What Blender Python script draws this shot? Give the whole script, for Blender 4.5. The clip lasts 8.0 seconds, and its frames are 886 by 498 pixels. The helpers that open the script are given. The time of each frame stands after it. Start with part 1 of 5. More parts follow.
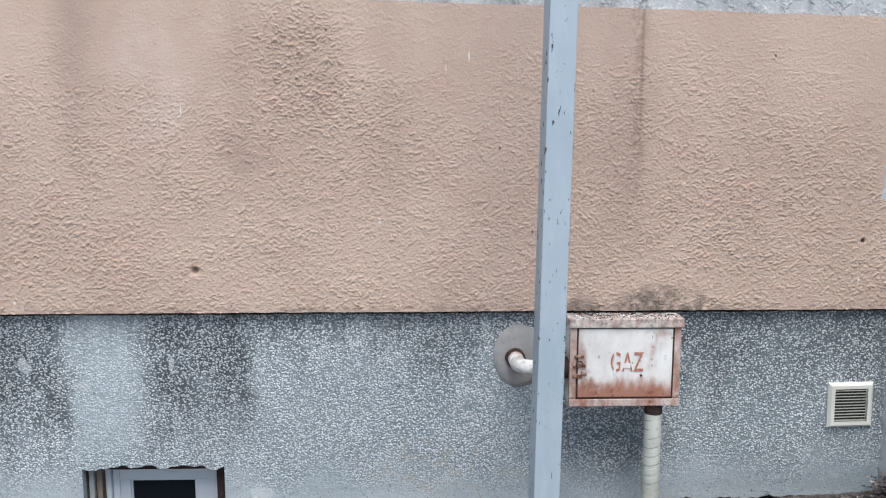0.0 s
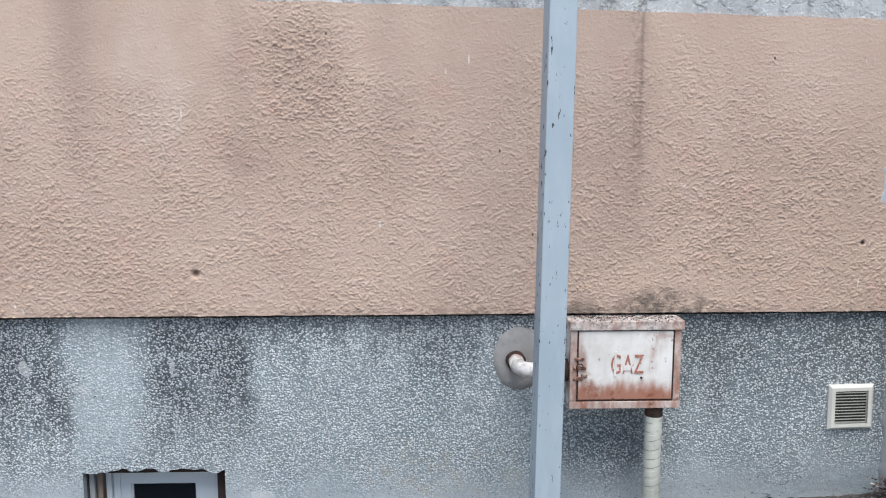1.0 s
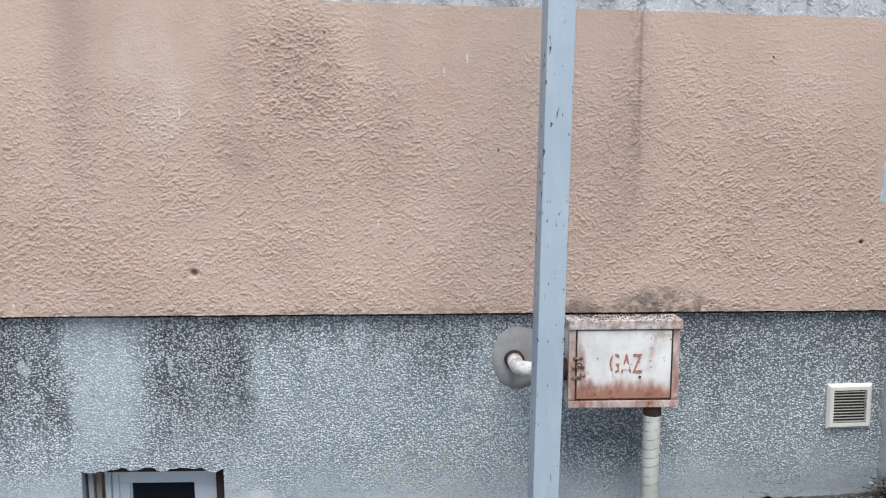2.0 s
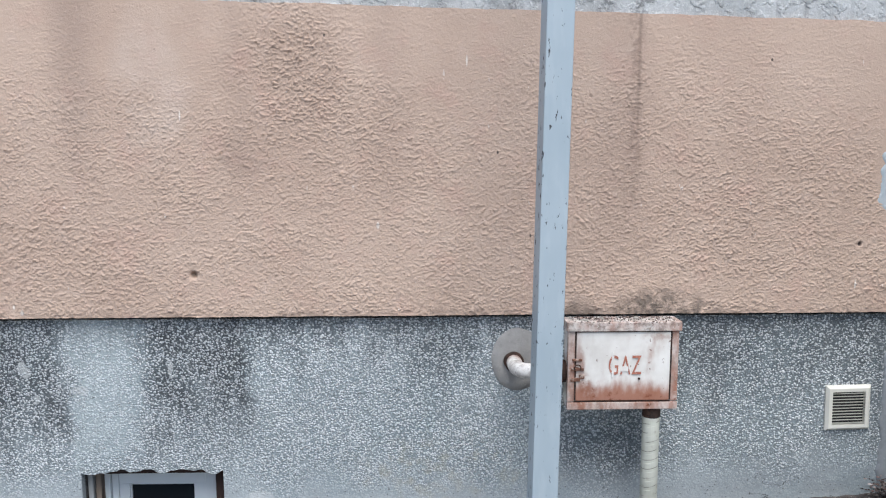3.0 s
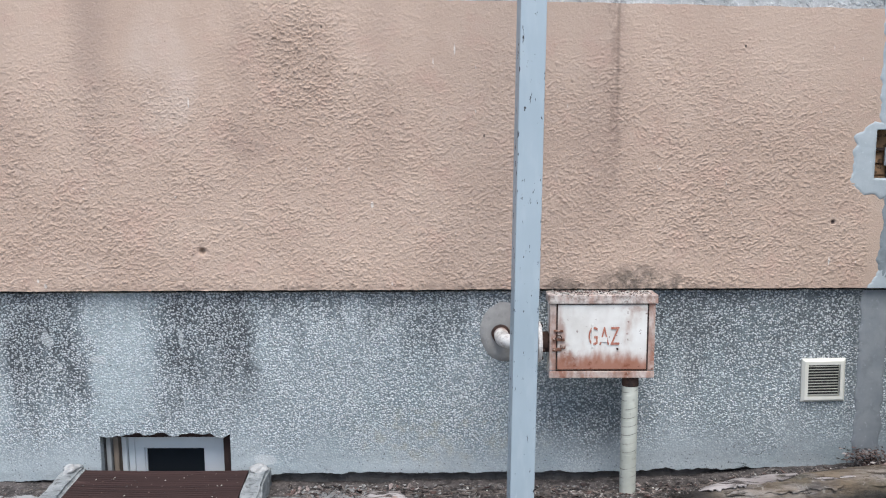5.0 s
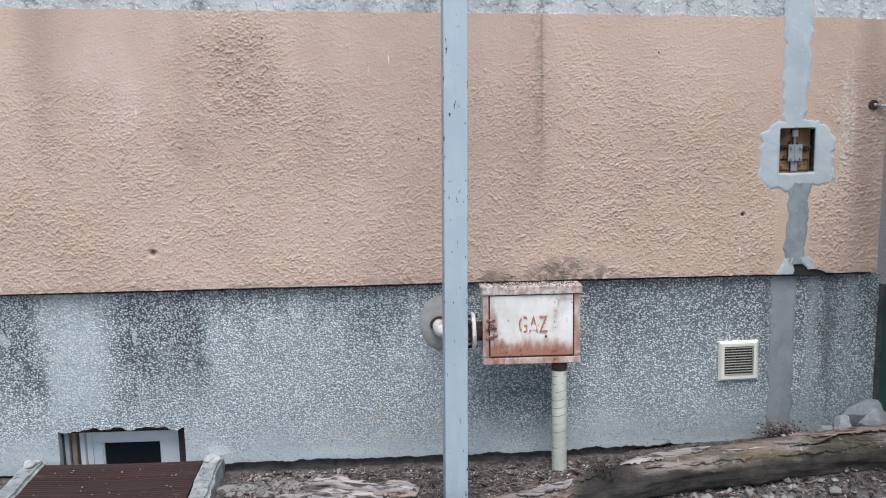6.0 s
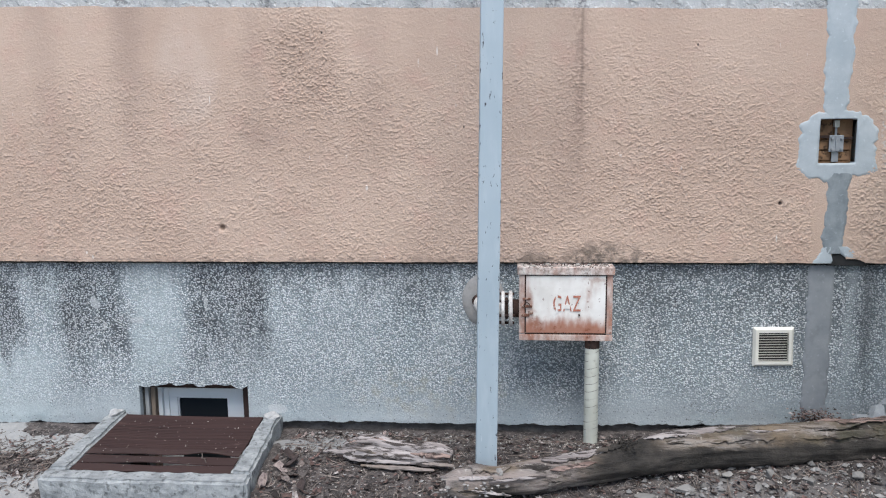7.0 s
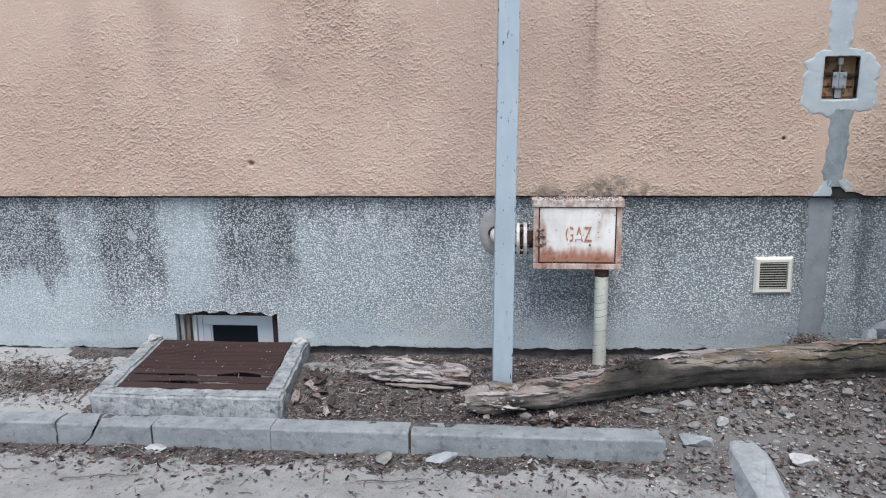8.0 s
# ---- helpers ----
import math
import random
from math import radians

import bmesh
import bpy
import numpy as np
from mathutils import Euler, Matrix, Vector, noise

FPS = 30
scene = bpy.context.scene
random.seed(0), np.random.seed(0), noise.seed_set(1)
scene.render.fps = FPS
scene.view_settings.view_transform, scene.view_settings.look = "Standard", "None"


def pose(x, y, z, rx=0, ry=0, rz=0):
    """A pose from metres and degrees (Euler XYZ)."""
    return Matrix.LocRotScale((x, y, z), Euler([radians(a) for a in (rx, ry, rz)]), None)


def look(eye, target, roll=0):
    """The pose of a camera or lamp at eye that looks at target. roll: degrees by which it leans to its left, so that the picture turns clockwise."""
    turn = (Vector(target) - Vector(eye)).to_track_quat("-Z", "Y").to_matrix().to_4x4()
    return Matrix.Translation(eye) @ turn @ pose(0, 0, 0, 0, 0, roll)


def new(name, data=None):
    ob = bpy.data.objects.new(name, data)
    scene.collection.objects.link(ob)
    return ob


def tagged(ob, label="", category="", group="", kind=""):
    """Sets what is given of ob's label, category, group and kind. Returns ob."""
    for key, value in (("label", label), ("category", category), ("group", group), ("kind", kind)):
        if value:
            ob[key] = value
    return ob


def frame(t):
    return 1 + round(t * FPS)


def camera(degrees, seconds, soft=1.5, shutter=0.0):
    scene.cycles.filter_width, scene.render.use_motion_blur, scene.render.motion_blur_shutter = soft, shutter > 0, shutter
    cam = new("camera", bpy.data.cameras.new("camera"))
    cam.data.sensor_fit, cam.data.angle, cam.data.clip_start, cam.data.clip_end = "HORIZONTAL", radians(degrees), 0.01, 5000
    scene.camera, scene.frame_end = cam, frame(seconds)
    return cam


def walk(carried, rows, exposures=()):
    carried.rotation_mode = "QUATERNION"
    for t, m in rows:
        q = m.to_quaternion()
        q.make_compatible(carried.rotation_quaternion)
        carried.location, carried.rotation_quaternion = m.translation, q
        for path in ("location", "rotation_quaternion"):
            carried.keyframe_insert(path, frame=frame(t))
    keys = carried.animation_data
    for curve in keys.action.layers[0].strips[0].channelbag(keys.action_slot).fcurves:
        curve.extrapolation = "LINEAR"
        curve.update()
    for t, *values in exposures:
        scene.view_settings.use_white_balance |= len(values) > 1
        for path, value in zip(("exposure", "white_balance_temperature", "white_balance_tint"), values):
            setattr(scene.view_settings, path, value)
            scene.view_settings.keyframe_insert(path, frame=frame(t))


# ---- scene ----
cam = camera(59.9, 8.0, soft=1.1)
PATH = [
    (0, (0.21, 0.205, 1.733), (0.263, 2.185, 1.454), -0.0),
    (0.5, (0.21, 0.203, 1.738), (0.269, 2.183, 1.46), -0.1),
    (1, (0.209, 0.201, 1.732), (0.262, 2.182, 1.461), -0.1),
    (1.5, (0.212, 0.202, 1.732), (0.265, 2.182, 1.458), -0.1),
    (3, (0.216, 0.195, 1.738), (0.27, 2.176, 1.467), -0.1),
    (3.5, (0.225, 0.181, 1.734), (0.27, 2.163, 1.469), 0.1),
    (3.8, (0.254, 0.168, 1.742), (0.261, 2.149, 1.465), -0.2),
    (4, (0.278, 0.166, 1.744), (0.259, 2.15, 1.494), -0.6),
    (4.2, (0.304, 0.15, 1.735), (0.285, 2.135, 1.49), -0.1),
    (5.3, (0.429, -0.119, 1.653), (0.415, 1.856, 1.341), -0.6),
    (5.5, (0.463, -0.166, 1.675), (0.489, 1.803, 1.323), -0.4),
    (5.8, (0.521, -0.231, 1.683), (0.587, 1.744, 1.375), -0.7),
    (6, (0.547, -0.273, 1.691), (0.605, 1.706, 1.412), -1.2),
    (6.2, (0.6, -0.332, 1.682), (0.614, 1.649, 1.403), -1.1),
    (6.5, (0.699, -0.417, 1.678), (0.597, 1.558, 1.378), 0.8),
    (6.8, (0.752, -0.507, 1.686), (0.618, 1.462, 1.364), 0.4),
    (7, (0.784, -0.533, 1.691), (0.616, 1.436, 1.382), -0.7),
    (7.2, (0.76, -0.591, 1.693), (0.608, 1.386, 1.43), -0.9),
    (7.5, (0.757, -0.658, 1.7), (0.534, 1.31, 1.42), -1.1),
    (7.8, (0.725, -0.746, 1.685), (0.507, 1.211, 1.336), -0.5),
    (8, (0.746, -0.78, 1.67), (0.558, 1.16, 1.22), -0.9),
]
walk(cam, [(t, look(eye, target, roll)) for t, eye, target, roll in PATH], [(0, 0.77, 6280, 9), (8, 0.77, 6280, 9)])

# ---- world and sun: an overcast day, light from the open street side ----
world = bpy.data.worlds.new("overcast_sky")
scene.world = world
world.use_nodes = True
wn = world.node_tree
sky = wn.nodes.new("ShaderNodeTexSky")
sky.sky_type = "NISHITA"
sky.sun_disc = False
sky.sun_elevation = radians(62)
sky.sun_rotation = radians(174)
sky.dust_density = 2.0
wn.links.new(sky.outputs[0], wn.nodes["Background"].inputs[0])
wn.nodes["Background"].inputs[1].default_value = 0.10
sun_data = bpy.data.lights.new("sun", "SUN")
sun_data.energy = 2.0
sun_data.angle = radians(38)
sun_data.color = (1.0, 0.98, 0.95)
sun = new("sun", sun_data)
sun.matrix_world = look((0.4, -4.0, 7.6), (0, 0, 0))


# ---- node helpers ----
class Nodes:
    """A small builder for one procedural material."""

    def __init__(self, name, rough=0.85, metal=0.0):
        self.mat = bpy.data.materials.new(name)
        self.mat.use_nodes = True
        self.nt = self.mat.node_tree
        self.bsdf = self.nt.nodes["Principled BSDF"]
        self.bsdf.inputs["Roughness"].default_value = rough
        self.bsdf.inputs["Metallic"].default_value = metal

    def node(self, kind):
        return self.nt.nodes.new("ShaderNode" + kind)

    def put(self, sock, v):
        if isinstance(v, bpy.types.NodeSocket):
            self.nt.links.new(v, sock)
        elif isinstance(v, tuple) and sock.type == "RGBA":
            sock.default_value = (*v, 1) if len(v) == 3 else v
        else:
            sock.default_value = v

    def pos(self):
        return self.node("NewGeometry").outputs["Position"]

    def obj(self):
        return self.node("TexCoord").outputs["Object"]

    def island(self):
        return self.node("NewGeometry").outputs["Random Per Island"]

    def rnd(self):
        return self.node("ObjectInfo").outputs["Random"]

    def xyz(self, v):
        n = self.node("SeparateXYZ")
        self.put(n.inputs[0], v)
        return n.outputs[0], n.outputs[1], n.outputs[2]

    def stretch(self, v, s):
        n = self.node("Mapping")
        self.put(n.inputs["Vector"], v)
        n.inputs["Scale"].default_value = s
        return n.outputs[0]

    def noise(self, v, scale, detail=3.0, rough=0.55, s=(1, 1, 1), dist=0.0):
        n = self.node("TexNoise")
        self.put(n.inputs["Vector"], self.stretch(v, s) if s != (1, 1, 1) else v)
        n.inputs["Scale"].default_value = scale
        n.inputs["Detail"].default_value = detail
        n.inputs["Roughness"].default_value = rough
        n.inputs["Distortion"].default_value = dist
        return n.outputs[0]

    def cells(self, v, scale, feature="F1", s=(1, 1, 1)):
        n = self.node("TexVoronoi")
        n.feature = feature
        self.put(n.inputs["Vector"], self.stretch(v, s) if s != (1, 1, 1) else v)
        n.inputs["Scale"].default_value = scale
        return n.outputs["Distance"], (n.outputs["Color"] if feature == "F1" else None)

    def m(self, op, a, b=0.0):
        n = self.node("Math")
        n.operation = op
        self.put(n.inputs[0], a)
        self.put(n.inputs[1], b)
        return n.outputs[0]

    def mr(self, f, a, b, c=0.0, d=1.0):
        n = self.node("MapRange")
        n.interpolation_type = "SMOOTHSTEP"
        for i, v in enumerate((f, a, b, c, d)):
            self.put(n.inputs[i], v)
        return n.outputs[0]

    def mix(self, f, a, b, mode="MIX"):
        n = self.node("Mix")
        n.data_type = "RGBA"
        n.blend_type = mode
        self.put(n.inputs[0], f)
        self.put(n.inputs[6], a)
        self.put(n.inputs[7], b)
        return n.outputs[2]

    def band(self, c, at, w):
        """1 at c = at, falling to 0 at w away."""
        return self.mr(self.m("ABSOLUTE", self.m("SUBTRACT", c, at)), 0.0, w, 1.0, 0.0)

    def blob(self, x, z, cx, cz, rx, rz):
        a = self.m("DIVIDE", self.m("SUBTRACT", x, cx), rx)
        b = self.m("DIVIDE", self.m("SUBTRACT", z, cz), rz)
        r = self.m("ADD", self.m("MULTIPLY", a, a), self.m("MULTIPLY", b, b))
        return self.mr(r, 0.15, 1.0, 1.0, 0.0)

    def bump(self, h, strength, dist, normal=None):
        n = self.node("Bump")
        n.inputs["Strength"].default_value = strength
        n.inputs["Distance"].default_value = dist
        self.put(n.inputs["Height"], h)
        if normal is not None:
            self.put(n.inputs["Normal"], normal)
        return n.outputs[0]

    def done(self, colour, normal=None, rough=None):
        self.put(self.bsdf.inputs["Base Color"], colour)
        if normal is not None:
            self.put(self.bsdf.inputs["Normal"], normal)
        if rough is not None:
            self.put(self.bsdf.inputs["Roughness"], rough)
        return self.mat


# ---- materials ----
def stucco_paint():
    g = Nodes("peach_stucco", 0.92)
    p = g.pos()
    x, y, z = g.xyz(p)
    wob = g.m("MULTIPLY", g.m("SUBTRACT", g.noise(p, 3.5, 4), 0.5), 0.16)
    xw = g.m("ADD", x, wob)
    col = g.mix(g.mr(g.noise(p, 1.1, 3), 0.35, 0.65), (0.47, 0.345, 0.270), (0.53, 0.398, 0.315))
    col = g.mix(g.m("MULTIPLY", g.mr(g.noise(p, 5.0, 5), 0.5, 0.75), 0.4), col, (0.52, 0.335, 0.27))
    col = g.mix(g.m("MULTIPLY", g.mr(g.noise(p, 16.0, 4), 0.5, 0.8), 0.35), col, (0.58, 0.45, 0.375))
    # rain streaks, each with its own place
    for at, w, z0, z1, amount in ((-1.27, 0.15, 1.25, 2.2, 0.34), (-0.58, 0.10, 1.1, 2.2, 0.14), (0.08, 0.14, 1.0, 2.1, 0.16),
                                  (1.10, 0.20, 1.0, 1.5, 0.20), (-1.75, 0.16, 1.3, 2.2, 0.2), (2.83, 0.12, 0.9, 1.3, 0.45)):
        k = g.m("MULTIPLY", g.band(xw, at, w), g.mr(z, z0, z1))
        col = g.mix(g.m("MULTIPLY", k, amount), col, (0.24, 0.175, 0.145))
    # the fine run-off line of the joint
    line = g.m("ADD", x, g.m("MULTIPLY", g.m("SUBTRACT", g.noise(p, 9.0, 3), 0.5), 0.02))
    k = g.m("MULTIPLY", g.band(line, 1.166, 0.014), g.mr(z, 1.45, 2.1))
    col = g.mix(g.m("MULTIPLY", k, 0.42), col, (0.13, 0.09, 0.07))
    k = g.m("MULTIPLY", g.band(line, 1.15, 0.06), g.m("MULTIPLY", g.mr(z, 1.3, 1.6), g.mr(g.noise(p, 30, 4), 0.4, 0.62)))
    col = g.mix(g.m("MULTIPLY", k, 0.4), col, (0.16, 0.11, 0.09))
    # bleached area, dark mould spot, grime over the cabinet
    n = g.mr(g.noise(p, 6.0, 5), 0.25, 0.7)
    col = g.mix(g.m("MULTIPLY", g.m("MULTIPLY", g.blob(xw, z, -0.95, 1.98, 0.20, 0.42), n), 0.42), col, (0.64, 0.535, 0.46))
    col = g.mix(g.m("MULTIPLY", g.blob(x, z, -0.80, 1.162, 0.02, 0.02), 0.8), col, (0.20, 0.14, 0.10))
    col = g.mix(g.m("MULTIPLY", g.blob(x, z, 2.2, 1.285, 0.012, 0.012), 0.9), col, (0.04, 0.03, 0.03))
    col = g.mix(g.m("MULTIPLY", g.m("MULTIPLY", g.blob(xw, z, -0.56, 1.69, 0.16, 0.12), n), 0.22), col, (0.22, 0.17, 0.14))
    col = g.mix(g.m("MULTIPLY", g.m("MULTIPLY", g.blob(xw, z, -0.30, 2.06, 0.22, 0.24), n), 0.25), col, (0.30, 0.20, 0.15))
    col = g.mix(g.m("MULTIPLY", g.m("MULTIPLY", g.blob(xw, z, 1.31, 0.93, 0.32, 0.19), g.mr(g.noise(p, 24, 6, 0.7), 0.36, 0.64)), 0.8), col, (0.055, 0.052, 0.045))
    col = g.mix(g.m("MULTIPLY", g.m("MULTIPLY", g.blob(xw, z, 0.93, 0.96, 0.10, 0.10), n), 0.7), col, (0.07, 0.06, 0.05))
    col = g.mix(g.m("MULTIPLY", g.m("MULTIPLY", g.blob(x, z, 2.72, 1.75, 0.05, 0.4), g.mr(g.noise(p, 55, 3), 0.48, 0.6)), 0.8), col, (0.55, 0.53, 0.50))
    for cx, cz, rx, rz in ((0.413, 2.095, 0.005, 0.030), (2.19, 1.10, 0.005, 0.025), (-1.565, 0.995, 0.010, 0.014), (-1.60, 1.02, 0.006, 0.012), (-0.83, 1.86, 0.004, 0.03), (0.02, 1.38, 0.008, 0.02)):
        col = g.mix(g.m("MULTIPLY", g.blob(x, z, cx, cz, rx, rz), 0.8), col, (0.72, 0.66, 0.60))
    for cx, cz in ((0.726, 1.52), (0.745, 1.30), (0.70, 1.33), (0.55, 1.7), (-0.2, 2.2), (1.75, 2.1)):
        col = g.mix(g.m("MULTIPLY", g.blob(x, z, cx, cz, 0.006, 0.009), 0.85), col, (0.06, 0.05, 0.045))
    # worn lower edge and pale chips
    edge = g.m("MULTIPLY", g.band(z, 0.985, 0.03), g.mr(g.noise(p, 22, 4), 0.4, 0.65))
    col = g.mix(g.m("MULTIPLY", edge, 0.4), col, (0.16, 0.12, 0.10))
    chip = g.mr(g.noise(p, 40, 2, s=(1, 1, 0.35)), 0.735, 0.76)
    col = g.mix(g.m("MULTIPLY", chip, 0.7), col, (0.66, 0.58, 0.52))
    speck = g.mr(g.noise(p, 60, 2), 0.74, 0.78)
    col = g.mix(g.m("MULTIPLY", speck, 0.6), col, (0.12, 0.09, 0.08))
    h = g.mr(g.noise(p, 125.0, 2, 0.55, s=(1, 1, 1.3), dist=0.2), 0.50, 0.70)
    zone = g.m("ADD", z, g.m("MULTIPLY", g.m("SUBTRACT", g.noise(p, 1.6, 3), 0.5), 0.9))
    h = g.m("MULTIPLY", h, g.m("MAXIMUM", g.mr(zone, 2.2, 1.7, 0.25, 1.0), g.blob(xw, z, -0.33, 2.07, 0.3, 0.32)))
    h = g.m("ADD", h, g.m("MULTIPLY", g.noise(p, 210, 3), 0.6))
    return g.done(col, g.bump(h, 0.45, 0.004))


def pebble_dash():
    g = Nodes("pebble_dash_plinth", 0.85)
    p = g.pos()
    x, y, z = g.xyz(p)
    wob = g.m("MULTIPLY", g.m("SUBTRACT", g.noise(p, 13.0, 6, 0.65, s=(1, 1, 0.5)), 0.5), 0.22)
    xw = g.m("ADD", x, wob)
    zw = g.m("ADD", z, g.m("MULTIPLY", g.m("SUBTRACT", g.noise(p, 7.0, 6, 0.6, s=(2.2, 1, 0.5)), 0.5), 0.75))
    zf = g.m("ADD", z, g.m("MULTIPLY", g.m("SUBTRACT", g.noise(p, 5.0, 5, 0.6), 0.5), 0.34))
    v = g.noise(p, 10.0, 3)
    pd = g.node("VectorMath")
    pd.operation = "ADD"
    g.put(pd.inputs[0], p)
    warp = g.node("TexNoise")
    g.put(warp.inputs["Vector"], p)
    warp.inputs["Scale"].default_value = 60.0
    small = g.node("VectorMath")
    small.operation = "SCALE"
    g.put(small.inputs[0], warp.outputs["Color"])
    small.inputs["Scale"].default_value = 0.013
    g.put(pd.inputs[1], small.outputs[0])
    d, c = g.cells(pd.outputs[0], 96.0, s=(1, 1, 1.15))
    red, green, blue = g.xyz(c)

    def stretch_of(a, b, soft):
        return g.m("MULTIPLY", g.mr(xw, a - soft, a + soft), g.mr(xw, b + soft, b - soft))

    # smooth cement wash near the foot and in pale panels
    wash = g.mr(g.m("SUBTRACT", zf, g.mr(x, 1.0, 1.5, 0.0, 0.05)), 0.32, 0.03)
    pale = g.m("MULTIPLY", stretch_of(-1.40, -1.10, 0.06), g.mr(zw, 0.15, 0.4))
    pale = g.m("MAXIMUM", pale, g.m("MULTIPLY", g.mr(xw, -1.7, -2.0), g.mr(zw, 0.55, 0.35)))
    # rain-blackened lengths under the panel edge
    dark = g.m("MULTIPLY", stretch_of(-1.06, -0.57, 0.05), g.mr(zw, 0.22, 0.66))
    dark = g.m("MAXIMUM", dark, g.m("MULTIPLY", stretch_of(-1.82, -1.43, 0.06), g.mr(zw, 0.20, 0.62)))
    dark = g.m("MAXIMUM", dark, g.m("MULTIPLY", g.mr(xw, -2.0, -2.08), g.m("MULTIPLY", g.mr(zw, 0.3, 0.6), 0.9)))
    dark = g.m("MAXIMUM", dark, g.m("MULTIPLY", g.m("MULTIPLY", stretch_of(0.16, 0.34, 0.06), g.mr(zw, 0.5, 0.85)), 0.7))
    dark = g.m("MAXIMUM", dark, g.m("MULTIPLY", g.m("MULTIPLY", g.mr(xw, 0.9, 1.35), g.mr(zw, 0.40, 0.90)), 0.80))
    # band along the top: grime plus the panel overhang's shade in the colour
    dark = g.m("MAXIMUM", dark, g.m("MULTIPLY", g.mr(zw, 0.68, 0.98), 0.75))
    # soft shadow under the gas cabinet, painted into the cement tone
    dark = g.m("MAXIMUM", dark, g.m("MULTIPLY", g.blob(xw, z, 1.08, 0.36, 0.34, 0.34), 0.45))
    cement_col = g.mix(g.mr(g.noise(p, 2.2, 5), 0.3, 0.7), (0.305, 0.358, 0.376), (0.405, 0.465, 0.482))
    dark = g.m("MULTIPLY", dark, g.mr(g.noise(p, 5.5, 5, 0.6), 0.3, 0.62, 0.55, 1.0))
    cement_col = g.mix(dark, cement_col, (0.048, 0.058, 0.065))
    cement_col = g.mix(g.m("MULTIPLY", wash, 0.6), cement_col, (0.375, 0.402, 0.412))
    cement_col = g.mix(g.m("MULTIPLY", pale, 0.6), cement_col, (0.40, 0.455, 0.462))
    cement_col = g.mix(g.mr(x, 0.9, 2.6, 0.0, 0.45), cement_col, (0.18, 0.203, 0.213))
    cement_col = g.mix(g.m("MULTIPLY", g.mr(g.noise(p, 3.4, 4), 0.5, 0.7), 0.3), cement_col, (0.27, 0.345, 0.37))
    speckle = g.mr(g.noise(p, 120, 3), 0.40, 0.62)
    cement_col = g.mix(g.m("MULTIPLY", speckle, g.m("SUBTRACT", 0.46, g.m("MULTIPLY", g.m("MAXIMUM", wash, pale), 0.34))), cement_col, (0.09, 0.097, 0.103))
    gap = g.m("MULTIPLY", g.mr(d, 0.40, 0.60), g.m("SUBTRACT", 1.0, g.m("MAXIMUM", g.m("MULTIPLY", wash, 0.9), g.m("MULTIPLY", pale, 0.6))))
    cement_col = g.mix(g.m("MULTIPLY", gap, g.m("ADD", 0.20, g.m("MULTIPLY", dark, 0.40))), cement_col, (0.045, 0.050, 0.055))
    grain_on = g.mr(g.m("ADD", red, g.m("SUBTRACT", g.m("MULTIPLY", g.m("SUBTRACT", v, 0.5), 0.8), g.mr(x, 0.7, 1.3, -0.04, 0.08))), 0.14, 0.26)
    grain = g.m("MULTIPLY", grain_on, g.mr(d, 0.68, 0.30))
    grain = g.m("MULTIPLY", grain, g.m("SUBTRACT", 1.0, g.m("MAXIMUM", g.m("MULTIPLY", wash, 0.90), g.m("MULTIPLY", pale, 0.40))))
    stone_col = g.mix(green, (0.46, 0.485, 0.495), (0.82, 0.84, 0.845))
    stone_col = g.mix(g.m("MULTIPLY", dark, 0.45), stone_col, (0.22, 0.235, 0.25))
    # algae-green and blue casts in broad runs
    stone_col = g.mix(g.m("MULTIPLY", g.mr(g.noise(p, 3.0, 4, s=(2, 1, 0.5)), 0.5, 0.68), 0.30), stone_col, (0.42, 0.52, 0.53))
    col = g.mix(grain, cement_col, stone_col)
    pit = g.m("MULTIPLY", g.mr(blue, 0.86, 0.90), g.mr(d, 0.4, 0.25))
    col = g.mix(g.m("MULTIPLY", pit, 0.7), col, (0.07, 0.07, 0.075))
    fleck = g.mr(g.noise(p, 45, 2), 0.72, 0.76)
    col = g.mix(g.m("MULTIPLY", fleck, 0.7), col, (0.05, 0.05, 0.05))
    for cx, cz, rx, rz in ((-1.60, 0.72, 0.05, 0.05), (-1.55, 0.58, 0.03, 0.03), (-1.36, 0.62, 0.06, 0.03), (-0.55, 0.10, 0.07, 0.035), (-0.93, 0.72, 0.03, 0.06), (-1.76, 0.60, 0.012, 0.05)):
        k = g.mr(g.m("ADD", g.blob(xw, z, cx, cz, rx, rz), g.m("MULTIPLY", g.m("SUBTRACT", g.noise(p, 40, 3), 0.5), 0.7)), 0.35, 0.5)
        col = g.mix(g.m("MULTIPLY", k, 0.7), col, (0.50, 0.52, 0.52))
    for at, w, q, c in ((2.60, 0.05, 0.5, (0.36, 0.40, 0.41)), (2.69, 0.06, 0.6, (0.08, 0.09, 0.095)), (2.80, 0.05, 0.4, (0.34, 0.37, 0.38)), (2.36, 0.04, 0.4, (0.09, 0.10, 0.105))):
        k = g.m("MULTIPLY", g.band(g.m("ADD", x, g.m("MULTIPLY", wob, 0.35)), at, w), g.mr(zw, 0.1, 0.5))
        col = g.mix(g.m("MULTIPLY", k, q), col, c)
    # faint yellow lichen, hair cracks at the foot
    col = g.mix(g.m("MULTIPLY", g.m("MULTIPLY", g.blob(xw, z, 0.35, 0.22, 0.6, 0.2), g.mr(g.noise(p, 14, 4), 0.45, 0.7)), 0.35), col, (0.42, 0.38, 0.27))
    crackn = g.m("ABSOLUTE", g.m("SUBTRACT", g.noise(p, 4.2, 6, s=(0.6, 1, 1.6)), 0.5))
